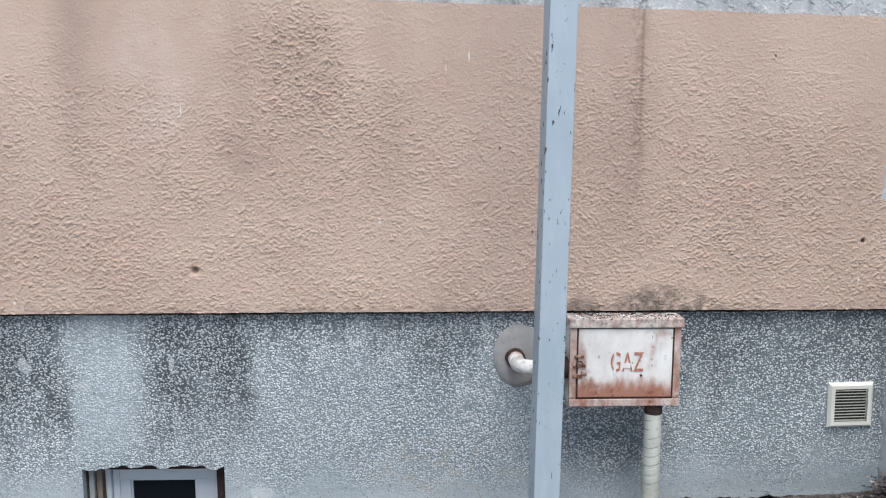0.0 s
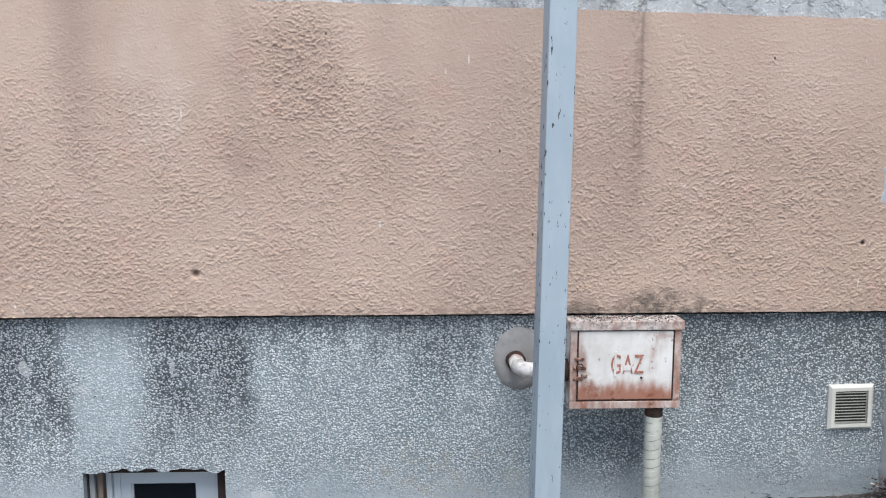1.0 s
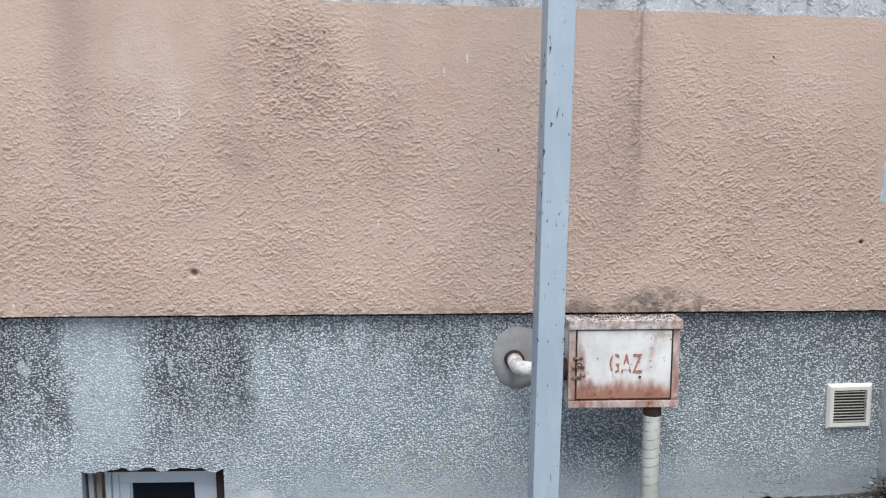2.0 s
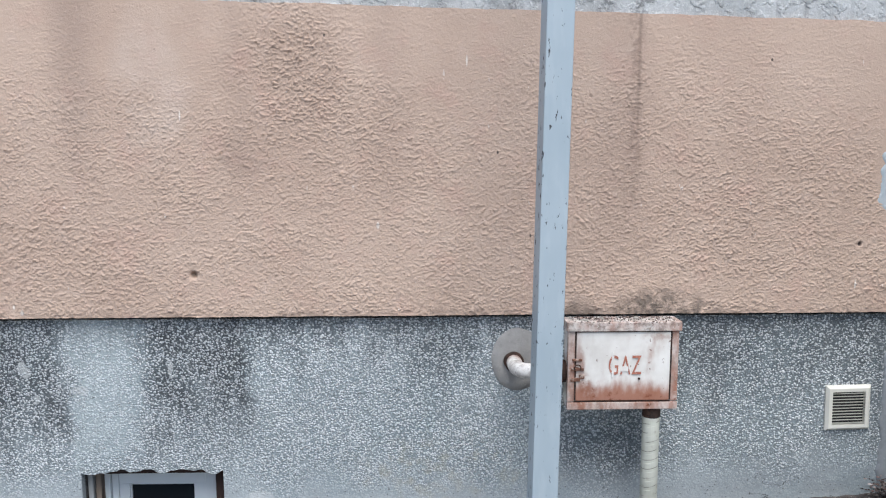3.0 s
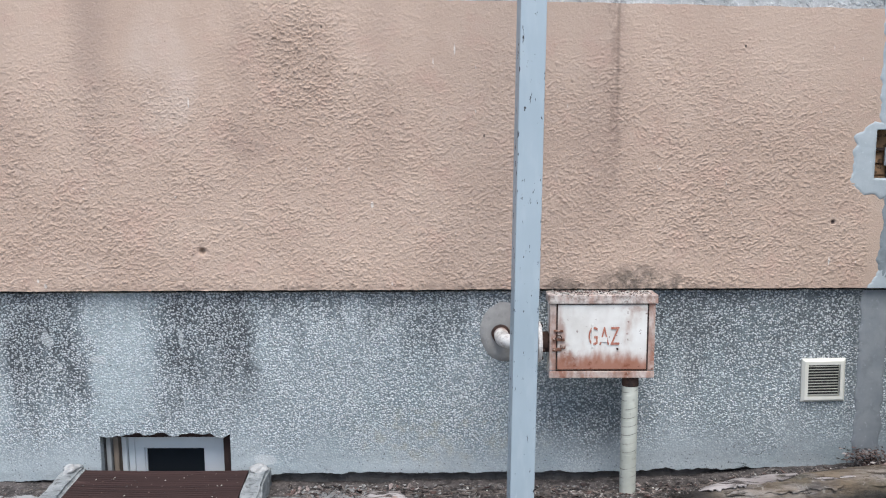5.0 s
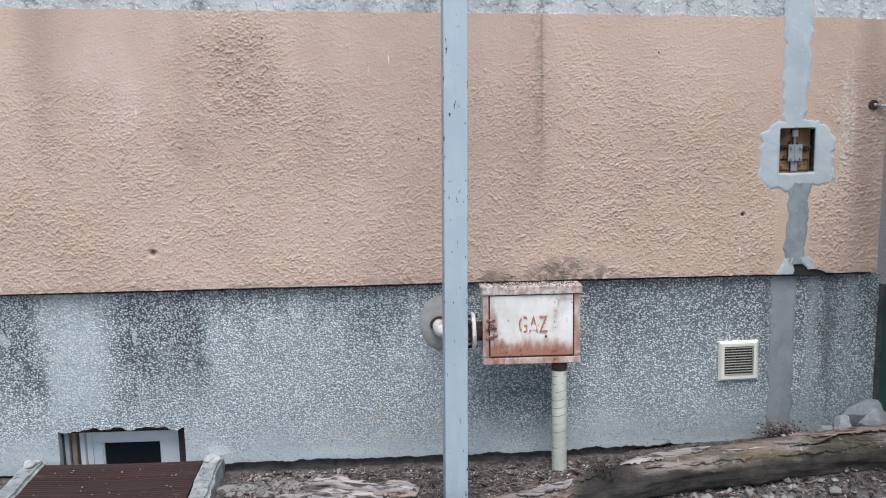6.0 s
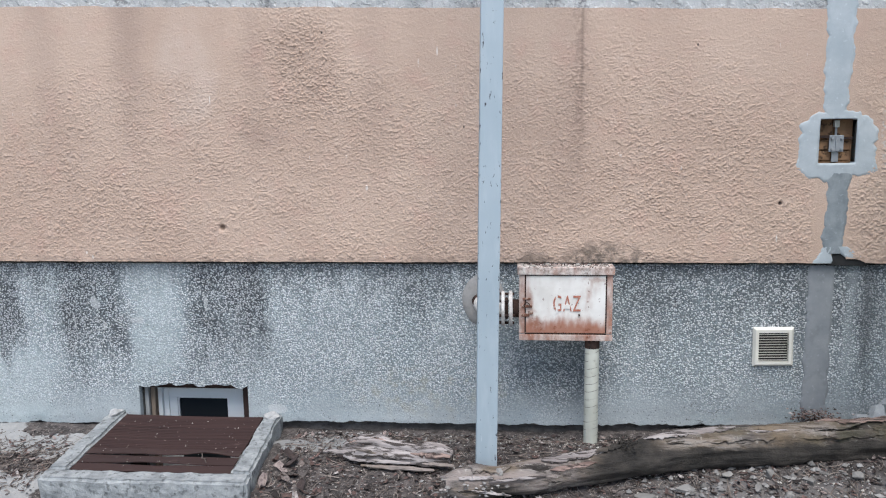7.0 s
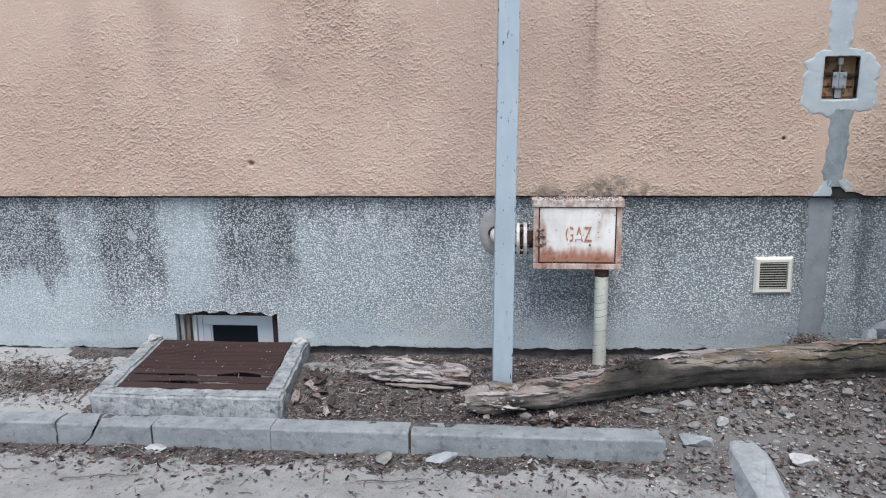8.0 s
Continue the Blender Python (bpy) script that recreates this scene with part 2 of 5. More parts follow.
    crack = g.m("MULTIPLY", g.m("MULTIPLY", g.mr(crackn, 0.010, 0.003), g.mr(g.noise(p, 3.1, 2), 0.50, 0.58)), g.m("MULTIPLY", g.mr(z, 0.22, 0.12), g.mr(x, 1.3, 1.5)))
    col = g.mix(g.m("MULTIPLY", crack, 0.8), col, (0.04, 0.04, 0.04))
    h = g.m("ADD", g.m("MULTIPLY", grain, 1.0), g.m("MULTIPLY", g.noise(p, 130, 3), 0.6))
    h = g.m("ADD", h, g.m("MULTIPLY", g.mr(d, 0.6, 0.2), 0.5))
    h = g.m("MULTIPLY", h, g.m("SUBTRACT", 1.0, g.m("MAXIMUM", g.m("MULTIPLY", wash, 0.86), g.m("MULTIPLY", pale, 0.4))))
    h = g.m("ADD", h, g.m("MULTIPLY", g.m("MULTIPLY", g.noise(p, 34, 5, 0.6), wash), 0.9))
    return g.done(col, g.bump(h, 0.75, 0.005))


def cement(name, a, b, scale=7.0, dirt=0.35, bump=0.35, use_obj=False):
    g = Nodes(name, 0.9)
    p = g.obj() if use_obj else g.pos()
    col = g.mix(g.mr(g.noise(p, scale, 6, 0.65), 0.3, 0.7), a, b)
    col = g.mix(g.m("MULTIPLY", g.mr(g.noise(p, scale * 3.1, 5), 0.52, 0.7), dirt), col, tuple(q * 0.35 for q in a))
    col = g.mix(g.m("MULTIPLY", g.mr(g.noise(p, scale * 9, 3), 0.6, 0.75), 0.35), col, tuple(min(0.8, q * 1.6) for q in b))
    h = g.m("ADD", g.noise(p, scale * 5, 5, 0.65), g.m("MULTIPLY", g.noise(p, 160, 2), 0.4))
    return g.done(col, g.bump(h, bump, 0.008))


def upper_concrete():
    g = Nodes("grey_render_band", 0.92)
    p = g.pos()
    x, y, z = g.xyz(p)
    col = g.mix(g.mr(g.noise(p, 3.0, 5, s=(1.6, 1, 0.5)), 0.3, 0.7), (0.36, 0.37, 0.37), (0.52, 0.53, 0.53))
    col = g.mix(g.m("MULTIPLY", g.mr(g.noise(p, 5.0, 4, s=(3, 1, 0.25)), 0.52, 0.7), 0.5), col, (0.17, 0.17, 0.17))
    wob = g.m("ADD", x, g.m("MULTIPLY", g.m("SUBTRACT", g.noise(p, 20, 3), 0.5), 0.08))
    for at, w in ((1.18, 0.07), (-1.28, 0.09), (0.62, 0.04), (1.02, 0.05), (-0.5, 0.05)):
        col = g.mix(g.m("MULTIPLY", g.m("MULTIPLY", g.band(wob, at, w), g.mr(g.noise(p, 45, 3), 0.35, 0.6)), 0.7), col, (0.09, 0.09, 0.09))
    col = g.mix(g.m("MULTIPLY", g.mr(g.noise(p, 70, 3), 0.55, 0.68), 0.5), col, (0.68, 0.68, 0.67))
    h = g.m("ADD", g.noise(p, 60, 4, 0.65), g.mr(g.noise(p, 18, 4), 0.5, 0.6))
    return g.done(col, g.bump(h, 0.6, 0.008))


def pole_paint():
    g = Nodes("chipped_blue_grey_paint", 0.5)
    p = g.obj()
    x, y, z = g.xyz(p)
    col = g.mix(g.mr(g.noise(p, 4, 4, s=(1, 1, 0.4)), 0.3, 0.7), (0.33, 0.40, 0.445), (0.39, 0.46, 0.505))
    col = g.mix(g.m("MULTIPLY", g.mr(g.noise(p, 24, 4, s=(1, 1, 0.2)), 0.5, 0.7), 0.3), col, (0.47, 0.53, 0.56))
    edge = g.mr(g.m("ABSOLUTE", x), 0.040, 0.050)
    wear = g.m("ADD", g.noise(p, 55, 4, s=(1.6, 1, 0.45)), g.m("MULTIPLY", edge, 0.045))
    # the chips cluster in some lengths of the pole
    wear = g.m("ADD", wear, g.m("MULTIPLY", g.m("SUBTRACT", g.noise(p, 2.4, 2), 0.5), 0.22))
    chip = g.mr(wear, 0.672, 0.69)
    col = g.mix(chip, col, (0.05, 0.05, 0.055))
    pale = g.mr(g.noise(p, 35, 3, s=(1.6, 1, 0.15)), 0.72, 0.74)
    col = g.mix(g.m("MULTIPLY", pale, 0.6), col, (0.55, 0.60, 0.63))
    h = g.m("SUBTRACT", g.m("MULTIPLY", g.noise(p, 12, 3), 0.3), chip)
    return g.done(col, g.bump(h, 0.35, 0.002), g.mr(chip, 0, 1, 0.45, 0.85))


def rusty_white(name, z_low, z_high, amount=1.0, axis=2, grime=0.0):
    """White paint with rust that has run out of the seams; rust gathers between z_low and z_high of the object."""
    g = Nodes(name, 0.7)
    p = g.obj()
    x, y, z = g.xyz(p)
    col = g.mix(g.mr(g.noise(p, 9, 4), 0.3, 0.7), (0.66, 0.63, 0.585), (0.80, 0.78, 0.74))
    n1 = g.noise(p, 14, 6, 0.68)
    n2 = g.noise(p, 9, 5, 0.6, s=(1.5, 1, 0.55))
    low = g.mr((x, y, z)[axis], z_high, z_low)
    wash = g.mr(g.m("ADD", n2, g.m("MULTIPLY", low, 0.46 * amount)), 0.50, 0.98)
    col = g.mix(g.m("MULTIPLY", wash, 0.9), col, (0.32, 0.112, 0.055))
    hard = g.mr(g.m("ADD", n1, g.m("MULTIPLY", low, 0.12 * amount)), 0.67, 0.78)
    col = g.mix(hard, col, (0.20, 0.065, 0.03))
    if name == "rusty_white_door":
        for cx, cz, rx, rz, q in ((-0.165, -0.09, 0.035, 0.08, 0.75), (0.14, 0.13, 0.08, 0.035, 0.55), (0.10, -0.11, 0.08, 0.06, 0.5), (-0.12, -0.11, 0.08, 0.06, 0.45), (-0.19, 0.02, 0.03, 0.09, 0.6)):
            k = g.m("MULTIPLY", g.blob(x, z, cx, cz, rx, rz), g.mr(n1, 0.38, 0.60))
            col = g.mix(g.m("MULTIPLY", k, q), col, (0.27, 0.10, 0.055))
    if grime:
        col = g.mix(g.m("MULTIPLY", g.mr(g.noise(p, 26, 6, 0.7), 0.42, 0.64), grime), col, (0.15, 0.105, 0.085))
        col = g.mix(g.m("MULTIPLY", g.mr(g.noise(p, 70, 4, 0.6), 0.58, 0.66), grime), col, (0.60, 0.55, 0.50))
    spot = g.mr(g.noise(p, 48, 4), 0.66, 0.72)
    col = g.mix(g.m("MULTIPLY", spot, 0.7), col, (0.14, 0.05, 0.03))
    return g.done(col, g.bump(g.m("ADD", n1, g.m("MULTIPLY", hard, -0.4)), 0.25, 0.002), g.mr(hard, 0, 1, 0.66, 0.9))


def worn(name, a, b, c, scale=20.0, lo=0.55, hi=0.7, rough=0.8, s=(1, 1, 1), bump=0.3, per="", metal=0.0):
    """Base between a and b, with wear of colour c; per varies it from piece to piece."""
    g = Nodes(name, rough, metal)
    p = g.obj()
    f = g.mr(g.noise(p, scale * 0.35, 4, s=s), 0.3, 0.7)
    if per:
        r = g.rnd() if per == "object" else g.island()
        f = g.m("ADD", g.m("MULTIPLY", f, 0.35), g.m("MULTIPLY", r, 0.65))
    col = g.mix(f, a, b)
    col = g.mix(g.mr(g.noise(p, scale, 5, 0.62, s=s), lo, hi), col, c)
    return g.done(col, g.bump(g.noise(p, scale * 2.2, 4, 0.6, s=s), bump, 0.004))


def ground_surface():
    g = Nodes("ground_surface", 0.95)
    p = g.pos()
    x, y, z = g.xyz(p)
    n = g.noise(p, 4.0, 5)
    yw = g.m("ADD", y, g.m("MULTIPLY", g.m("SUBTRACT", n, 0.5), 0.5))
    xw = g.m("ADD", x, g.m("MULTIPLY", g.m("SUBTRACT", g.noise(p, 3.0, 5), 0.5), 0.7))
    soil = g.mix(g.mr(g.noise(p, 22, 6, 0.7), 0.35, 0.65), (0.028, 0.0235, 0.022), (0.112, 0.096, 0.090))
    soil = g.mix(g.mr(g.noise(p, 70, 4), 0.58, 0.68), soil, (0.26, 0.235, 0.215))
    soil = g.mix(g.mr(g.noise(p, 48, 4), 0.60, 0.7), soil, (0.035, 0.027, 0.022))
    slab = g.mix(g.mr(g.noise(p, 5, 6, 0.65), 0.3, 0.7), (0.205, 0.203, 0.198), (0.30, 0.296, 0.29))
    slab = g.mix(g.m("MULTIPLY", g.mr(g.noise(p, 35, 4), 0.55, 0.7), 0.5), slab, (0.12, 0.11, 0.10))
    slab = g.mix(g.m("MULTIPLY", g.mr(g.noise(p, 120, 2), 0.6, 0.7), 0.4), slab, (0.42, 0.41, 0.40))
    dust = g.m("MULTIPLY", g.mr(xw, 1.2, 1.7), g.mr(yw, 3.15, 2.85))
    soil = g.mix(g.m("MULTIPLY", dust, g.mr(g.noise(p, 9, 5), 0.3, 0.6, 0.35, 0.85)), soil, (0.165, 0.157, 0.153))
    # road in front of the kerb, dirt drifted along it and over the broken end
    road = g.m("MULTIPLY", g.mr(yw, 2.60, 2.40), g.mr(g.noise(p, 11, 5, 0.7), 0.25, 0.5, 0.55, 1.0))
    road = g.m("MULTIPLY", road, g.m("SUBTRACT", 1.0, g.m("MULTIPLY", g.blob(xw, yw, 2.2, 2.85, 1.2, 0.70), 0.8)))
    # bare concrete apron beside the light well, and one bare patch by the wall
    apron = g.m("MULTIPLY", g.mr(xw, -1.40, -1.60), g.mr(y, 2.62, 2.66))
    heap = g.m("MULTIPLY", g.band(yw, 3.10, 0.20), g.mr(xw, -2.35, -2.0))
    heap = g.m("MAXIMUM", heap, g.m("MULTIPLY", g.mr(yw, 3.42, 3.5), g.mr(xw, -2.1, -1.9)))
    apron = g.m("MULTIPLY", apron, g.m("SUBTRACT", 1.0, heap))
    bare = g.blob(xw, yw, -0.12, 3.42, 0.42, 0.17)
    k = g.m("MAXIMUM", g.m("MAXIMUM", road, apron), bare)
    k = g.mr(g.m("ADD", k, g.m("MULTIPLY", g.m("SUBTRACT", g.noise(p, 18, 5), 0.5), 0.6)), 0.42, 0.62)
    slab = g.mix(g.m("MULTIPLY", apron, 0.6), slab, (0.37, 0.37, 0.36))
    col = g.mix(k, soil, slab)
    h = g.m("ADD", g.noise(p, 30, 6, 0.7), g.m("MULTIPLY", g.noise(p, 110, 3), 0.6))
    return g.done(col, g.bump(h, 0.6, 0.012))


def wrapping_tape():
    """Cream tape wound at a slant, with broken dark lines along the overlaps."""
    g = Nodes("cream_wrapping_tape", 0.6)
    p = g.obj()
    x, y, z = g.xyz(p)
    col = g.mix(g.mr(g.noise(p, 7, 4), 0.3, 0.7), (0.45, 0.46, 0.40), (0.58, 0.59, 0.52))
    turn = g.m("DIVIDE", g.m("ADD", g.m("SUBTRACT", z, g.m("MULTIPLY", x, 0.25)), g.m("MULTIPLY", g.noise(p, 9, 2), 0.012)), 0.042)
    lap = g.m("ABSOLUTE", g.m("SUBTRACT", g.m("FRACT", turn), 0.5))
    lap = g.m("MULTIPLY", g.mr(lap, 0.06, 0.02), g.mr(g.noise(p, 16, 3), 0.42, 0.58))
    col = g.mix(g.m("MULTIPLY", lap, 0.8), col, (0.10, 0.095, 0.08))
    col = g.mix(g.m("MULTIPLY", g.mr(g.noise(p, 26, 5), 0.58, 0.72), 0.5), col, (0.27, 0.26, 0.21))
    return g.done(col, g.bump(g.noise(p, 40, 4), 0.2, 0.002))


def litter(name, rough=0.92):
    """Dead leaves and bark bits, each with its own dull shade."""
    g = Nodes(name, rough)
    p = g.obj()
    ramp = g.node("ValToRGB")
    ramp.color_ramp.interpolation = "CONSTANT"
    shades = ((0.0, (0.020, 0.015, 0.014)), (0.22, (0.052, 0.037, 0.034)), (0.44, (0.105, 0.066, 0.057)), (0.60, (0.165, 0.105, 0.092)),
              (0.74, (0.20, 0.165, 0.150)), (0.86, (0.29, 0.235, 0.215)), (0.95, (0.40, 0.36, 0.34)))
    for at, c in shades:
        e = ramp.color_ramp.elements.new(at) if at > 0 else ramp.color_ramp.elements[0]
        e.color = (*c, 1)
    ramp.color_ramp.elements.remove(ramp.color_ramp.elements[-1])
    g.put(ramp.inputs[0], g.island())
    col = g.mix(g.m("MULTIPLY", g.mr(g.noise(p, 90, 4), 0.45, 0.65), 0.55), ramp.outputs[0], (0.035, 0.025, 0.022))
    return g.done(col, g.bump(g.noise(p, 120, 3), 0.4, 0.003))


def log_bark():
    g = Nodes("weathered_log", 0.9)
    p = g.obj()
    x, y, z = g.xyz(p)
    lim = g.m("ADD", z, g.m("MULTIPLY", g.m("SUBTRACT", g.noise(p, 6, 6, s=(1, 2, 2)), 0.5), 0.11))
    lim = g.m("SUBTRACT", lim, g.m("MULTIPLY", x, 0.030))
    wood = g.mix(g.mr(g.noise(p, 8, 6, 0.68, s=(0.45, 3, 3)), 0.38, 0.64), (0.055, 0.046, 0.041), (0.27, 0.24, 0.218))
    wood = g.mix(g.m("MULTIPLY", g.mr(g.noise(p, 4.5, 5), 0.48, 0.62), 0.75), wood, (0.17, 0.125, 0.08))
    wood = g.mix(g.mr(g.noise(p, 20, 6, 0.7, s=(0.35, 2, 2)), 0.51, 0.60), wood, (0.024, 0.019, 0.016))
    wood = g.mix(g.m("MULTIPLY", g.mr(g.noise(p, 30, 4), 0.6, 0.7), 0.6), wood, (0.45, 0.42, 0.38))
    wood = g.mix(g.m("MULTIPLY", g.mr(g.noise(p, 6, 5), 0.50, 0.66), g.mr(x, 1.4, 2.1, 0.0, 0.85)), wood, (0.066, 0.060, 0.040))
    bare = g.m("MULTIPLY", g.mr(x, 1.35, 0.95), g.mr(g.noise(p, 9, 6, 0.66, s=(0.5, 2, 2)), 0.40, 0.58))
    wood = g.mix(g.m("MULTIPLY", bare, 0.75), wood, (0.30, 0.25, 0.225))
    wood = g.mix(g.m("MULTIPLY", g.m("MULTIPLY", g.mr(x, 1.3, 1.7), g.mr(x, 2.6, 2.1)), g.m("MULTIPLY", g.mr(g.noise(p, 7, 5, 0.6, s=(0.5, 2, 2)), 0.42, 0.60), 0.42)), wood, (0.20, 0.15, 0.10))
    bark = g.mix(g.mr(g.noise(p, 12, 5), 0.3, 0.7), (0.017, 0.015, 0.013), (0.048, 0.041, 0.035))
    # near-black tone over the log's lower face, set by height
    k = g.mr(lim, 0.122, 0.092)
    k = g.m("MULTIPLY", k, g.mr(x, 1.0, 1.25))
    k = g.m("MAXIMUM", k, g.m("MULTIPLY", g.mr(lim, 0.062, 0.040), g.band(x, 0.76, 0.22)))
    k = g.m("MAXIMUM", k, g.blob(x, lim, 1.36, 0.08, 0.22, 0.24))
    col = g.mix(k, wood, bark)
    h = g.m("ADD", g.noise(p, 16, 6, 0.7, s=(0.3, 2, 2)), g.m("MULTIPLY", g.noise(p, 80, 3), 0.3))
    return g.done(col, g.bump(h, 0.9, 0.016))


PEACH = stucco_paint()
PLINTH = pebble_dash()
BAND = upper_concrete()
PATCH = cement("fresh_cement_patch", (0.36, 0.405, 0.43), (0.45, 0.49, 0.51), 5, 0.10, 0.12)
PATCH_MID = cement("half_dry_cement", (0.175, 0.20, 0.215), (0.265, 0.295, 0.31), 9, 0.12, 0.12)
PATCH_DARK = cement("damp_cement_strip", (0.20, 0.215, 0.23), (0.27, 0.285, 0.295), 5, 0.2, 0.2)
COLLAR = cement("cement_round_pipe", (0.27, 0.262, 0.25), (0.345, 0.335, 0.32), 8, 0.25, 0.25)
CURB = cement("old_curb_concrete", (0.195, 0.208, 0.212), (0.375, 0.39, 0.39), 12, 0.75, 0.9)
KERB = cement("kerb_concrete", (0.185, 0.203, 0.212), (0.285, 0.305, 0.312), 7, 0.45, 0.6)
FOUND = cement("dark_foundation", (0.075, 0.07, 0.066), (0.15, 0.14, 0.13), 8, 0.5, 0.6)
RUBBLE = worn("broken_concrete", (0.10, 0.094, 0.086), (0.30, 0.288, 0.272), (0.14, 0.13, 0.12), 22, 0.56, 0.7, 0.92, bump=0.6, per="object")
WHITE_STONE = cement("whitish_stone", (0.34, 0.335, 0.33), (0.50, 0.495, 0.485), 16, 0.3, 0.4, True)
SLABSTONE = cement("pale_block_concrete", (0.25, 0.265, 0.275), (0.37, 0.385, 0.39), 9, 0.3, 0.5, True)
GROUND = ground_surface()
POLE = pole_paint()
RAILPAINT = rusty_white("rusty_white_rail", 0.5, 0.6, 0.66, grime=0.35)
DOORPAINT = rusty_white("rusty_white_door", -0.15, -0.03, 1.15)
BODYPAINT = rusty_white("rusty_white_body", -0.04, 0.05, 0.7)
LIDPAINT = rusty_white("rusty_white_lid", 0.5, 0.6, 0.45, grime=0.75)
PIPEPAINT = rusty_white("rusty_white_pipe", 0.02, -0.12, 0.7, 1, grime=0.5)
RUST = worn("dark_rust", (0.030, 0.017, 0.013), (0.070, 0.034, 0.023), (0.018, 0.012, 0.010), 40, 0.5, 0.65, 0.9)
HASP = worn("rusty_hasp", (0.10, 0.045, 0.028), (0.24, 0.11, 0.07), (0.40, 0.32, 0.27), 50, 0.5, 0.65, 0.9)
RED = worn("faded_red_lettering", (0.36, 0.115, 0.075), (0.46, 0.18, 0.12), (0.62, 0.50, 0.43), 60, 0.52, 0.68, 0.7)
TAPE = wrapping_tape()
SLAT = worn("rusty_brown_slat", (0.022, 0.010, 0.009), (0.044, 0.021, 0.018), (0.10, 0.062, 0.054), 16, 0.60, 0.76, 0.92, (0.25, 1, 1), 0.35, "object")
PVC = worn("white_pvc", (0.76, 0.79, 0.80), (0.84, 0.86, 0.87), (0.42, 0.43, 0.43), 8, 0.6, 0.8, 0.4, bump=0.05)
PVC_OLD = worn("weathered_grey_board", (0.30, 0.31, 0.31), (0.44, 0.45, 0.45), (0.12, 0.11, 0.10), 14, 0.55, 0.7, 0.7, (2, 2, 0.4))
VENTW = worn("ivory_plastic", (0.62, 0.60, 0.53), (0.70, 0.68, 0.61), (0.46, 0.43, 0.36), 12, 0.58, 0.75, 0.5, bump=0.08)
# the vent's slats, a darker tone than its frame
VENTS = worn("dull_plastic_slat", (0.36, 0.35, 0.31), (0.46, 0.45, 0.40), (0.2, 0.19, 0.16), 18, 0.55, 0.7, 0.6, bump=0.08)
# near-black that stands in for openings no light reaches
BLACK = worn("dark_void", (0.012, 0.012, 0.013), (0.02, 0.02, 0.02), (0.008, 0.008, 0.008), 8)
TIMBER = worn("old_timber_jamb", (0.20, 0.15, 0.11), (0.30, 0.24, 0.19), (0.10, 0.07, 0.05), 16, 0.5, 0.65, 0.85, (2, 2, 0.3))
DARKTIMBER = worn("dark_brown_jamb", (0.020, 0.011, 0.009), (0.045, 0.021, 0.017), (0.10, 0.065, 0.055), 16, 0.58, 0.7, 0.8, (2, 2, 0.3))
BRICKY = worn("exposed_brick", (0.17, 0.095, 0.05), (0.29, 0.17, 0.09), (0.06, 0.035, 0.02), 30, 0.5, 0.62, 0.9)
STEEL = worn("galvanised_clamp", (0.28, 0.30, 0.32), (0.38, 0.40, 0.42), (0.15, 0.15, 0.15), 25, 0.58, 0.7, 0.5, metal=0.4)
GREEN = worn("green_gate_paint", (0.012, 0.075, 0.048), (0.018, 0.095, 0.062), (0.01, 0.05, 0.035), 10, 0.55, 0.75, 0.5, bump=0.1)
BARK = log_bark()
SPLIT = worn("split_pale_wood", (0.18, 0.155, 0.148), (0.42, 0.38, 0.365), (0.050, 0.041, 0.037), 26, 0.47, 0.58, 0.9, (0.3, 2, 2), 0.6)
TORN = worn("torn_red_wood", (0.11, 0.070, 0.058), (0.33, 0.24, 0.205), (0.05, 0.035, 0.03), 25, 0.50, 0.62, 0.9, (0.4, 2, 2), 0.6)
TWIG = worn("dry_twigs", (0.030, 0.023, 0.021), (0.27, 0.225, 0.195), (0.05, 0.038, 0.034), 30, 0.6, 0.75, 0.9, per="island")
LEAF = litter("dry_leaves")
MULCH = litter("bark_mulch")
GRIT = worn("gravel_chips", (0.06, 0.055, 0.05), (0.40, 0.385, 0.37), (0.10, 0.09, 0.08), 40, 0.62, 0.75, 0.9, per="island")
CRUMB = worn("droppings_and_crumbs", (0.16, 0.14, 0.12), (0.62, 0.60, 0.55), (0.10, 0.08, 0.07), 60, 0.6, 0.75, 0.9, per="island")
GLASS = Nodes("window_glass", 0.08).done((0.02, 0.024, 0.028))


# ---- building helpers ----
def mesh_object(name, bm, mat, smooth=False):
    me = bpy.data.meshes.new(name)
    bmesh.ops.recalc_face_normals(bm, faces=bm.faces[:])
    bm.to_mesh(me)
    bm.free()
    me.materials.append(mat)
    if smooth:
        for q in me.polygons:
            q.use_smooth = True
    return new(name, me)


def part(name, bm, mat, parent, label="", smooth=False):
    ob = mesh_object(name, bm, mat, smooth)
    ob.parent = parent
    return tagged(ob, label) if label else ob


def thing(name, at, label, category, group="", kind="", turn=(0, 0, 0)):
    ob = new(name)
    ob.empty_display_size = 0.05
    ob.matrix_world = pose(*at, *turn)
    return tagged(ob, label, category, group, kind)


def add_box(bm, lo, hi, bevel=0.0, segments=2):
    lo, hi = Vector(lo), Vector(hi)
    made = bmesh.ops.create_cube(bm, size=1.0, matrix=Matrix.LocRotScale((lo + hi) / 2, None, hi - lo))
    if bevel:
        edges = list({e for v in made["verts"] for e in v.link_edges})
        bmesh.ops.bevel(bm, geom=edges, offset=bevel, segments=segments, affect="EDGES", profile=0.6)
    return bm


def box(lo, hi, bevel=0.0, segments=2):
    return add_box(bmesh.new(), lo, hi, bevel, segments)


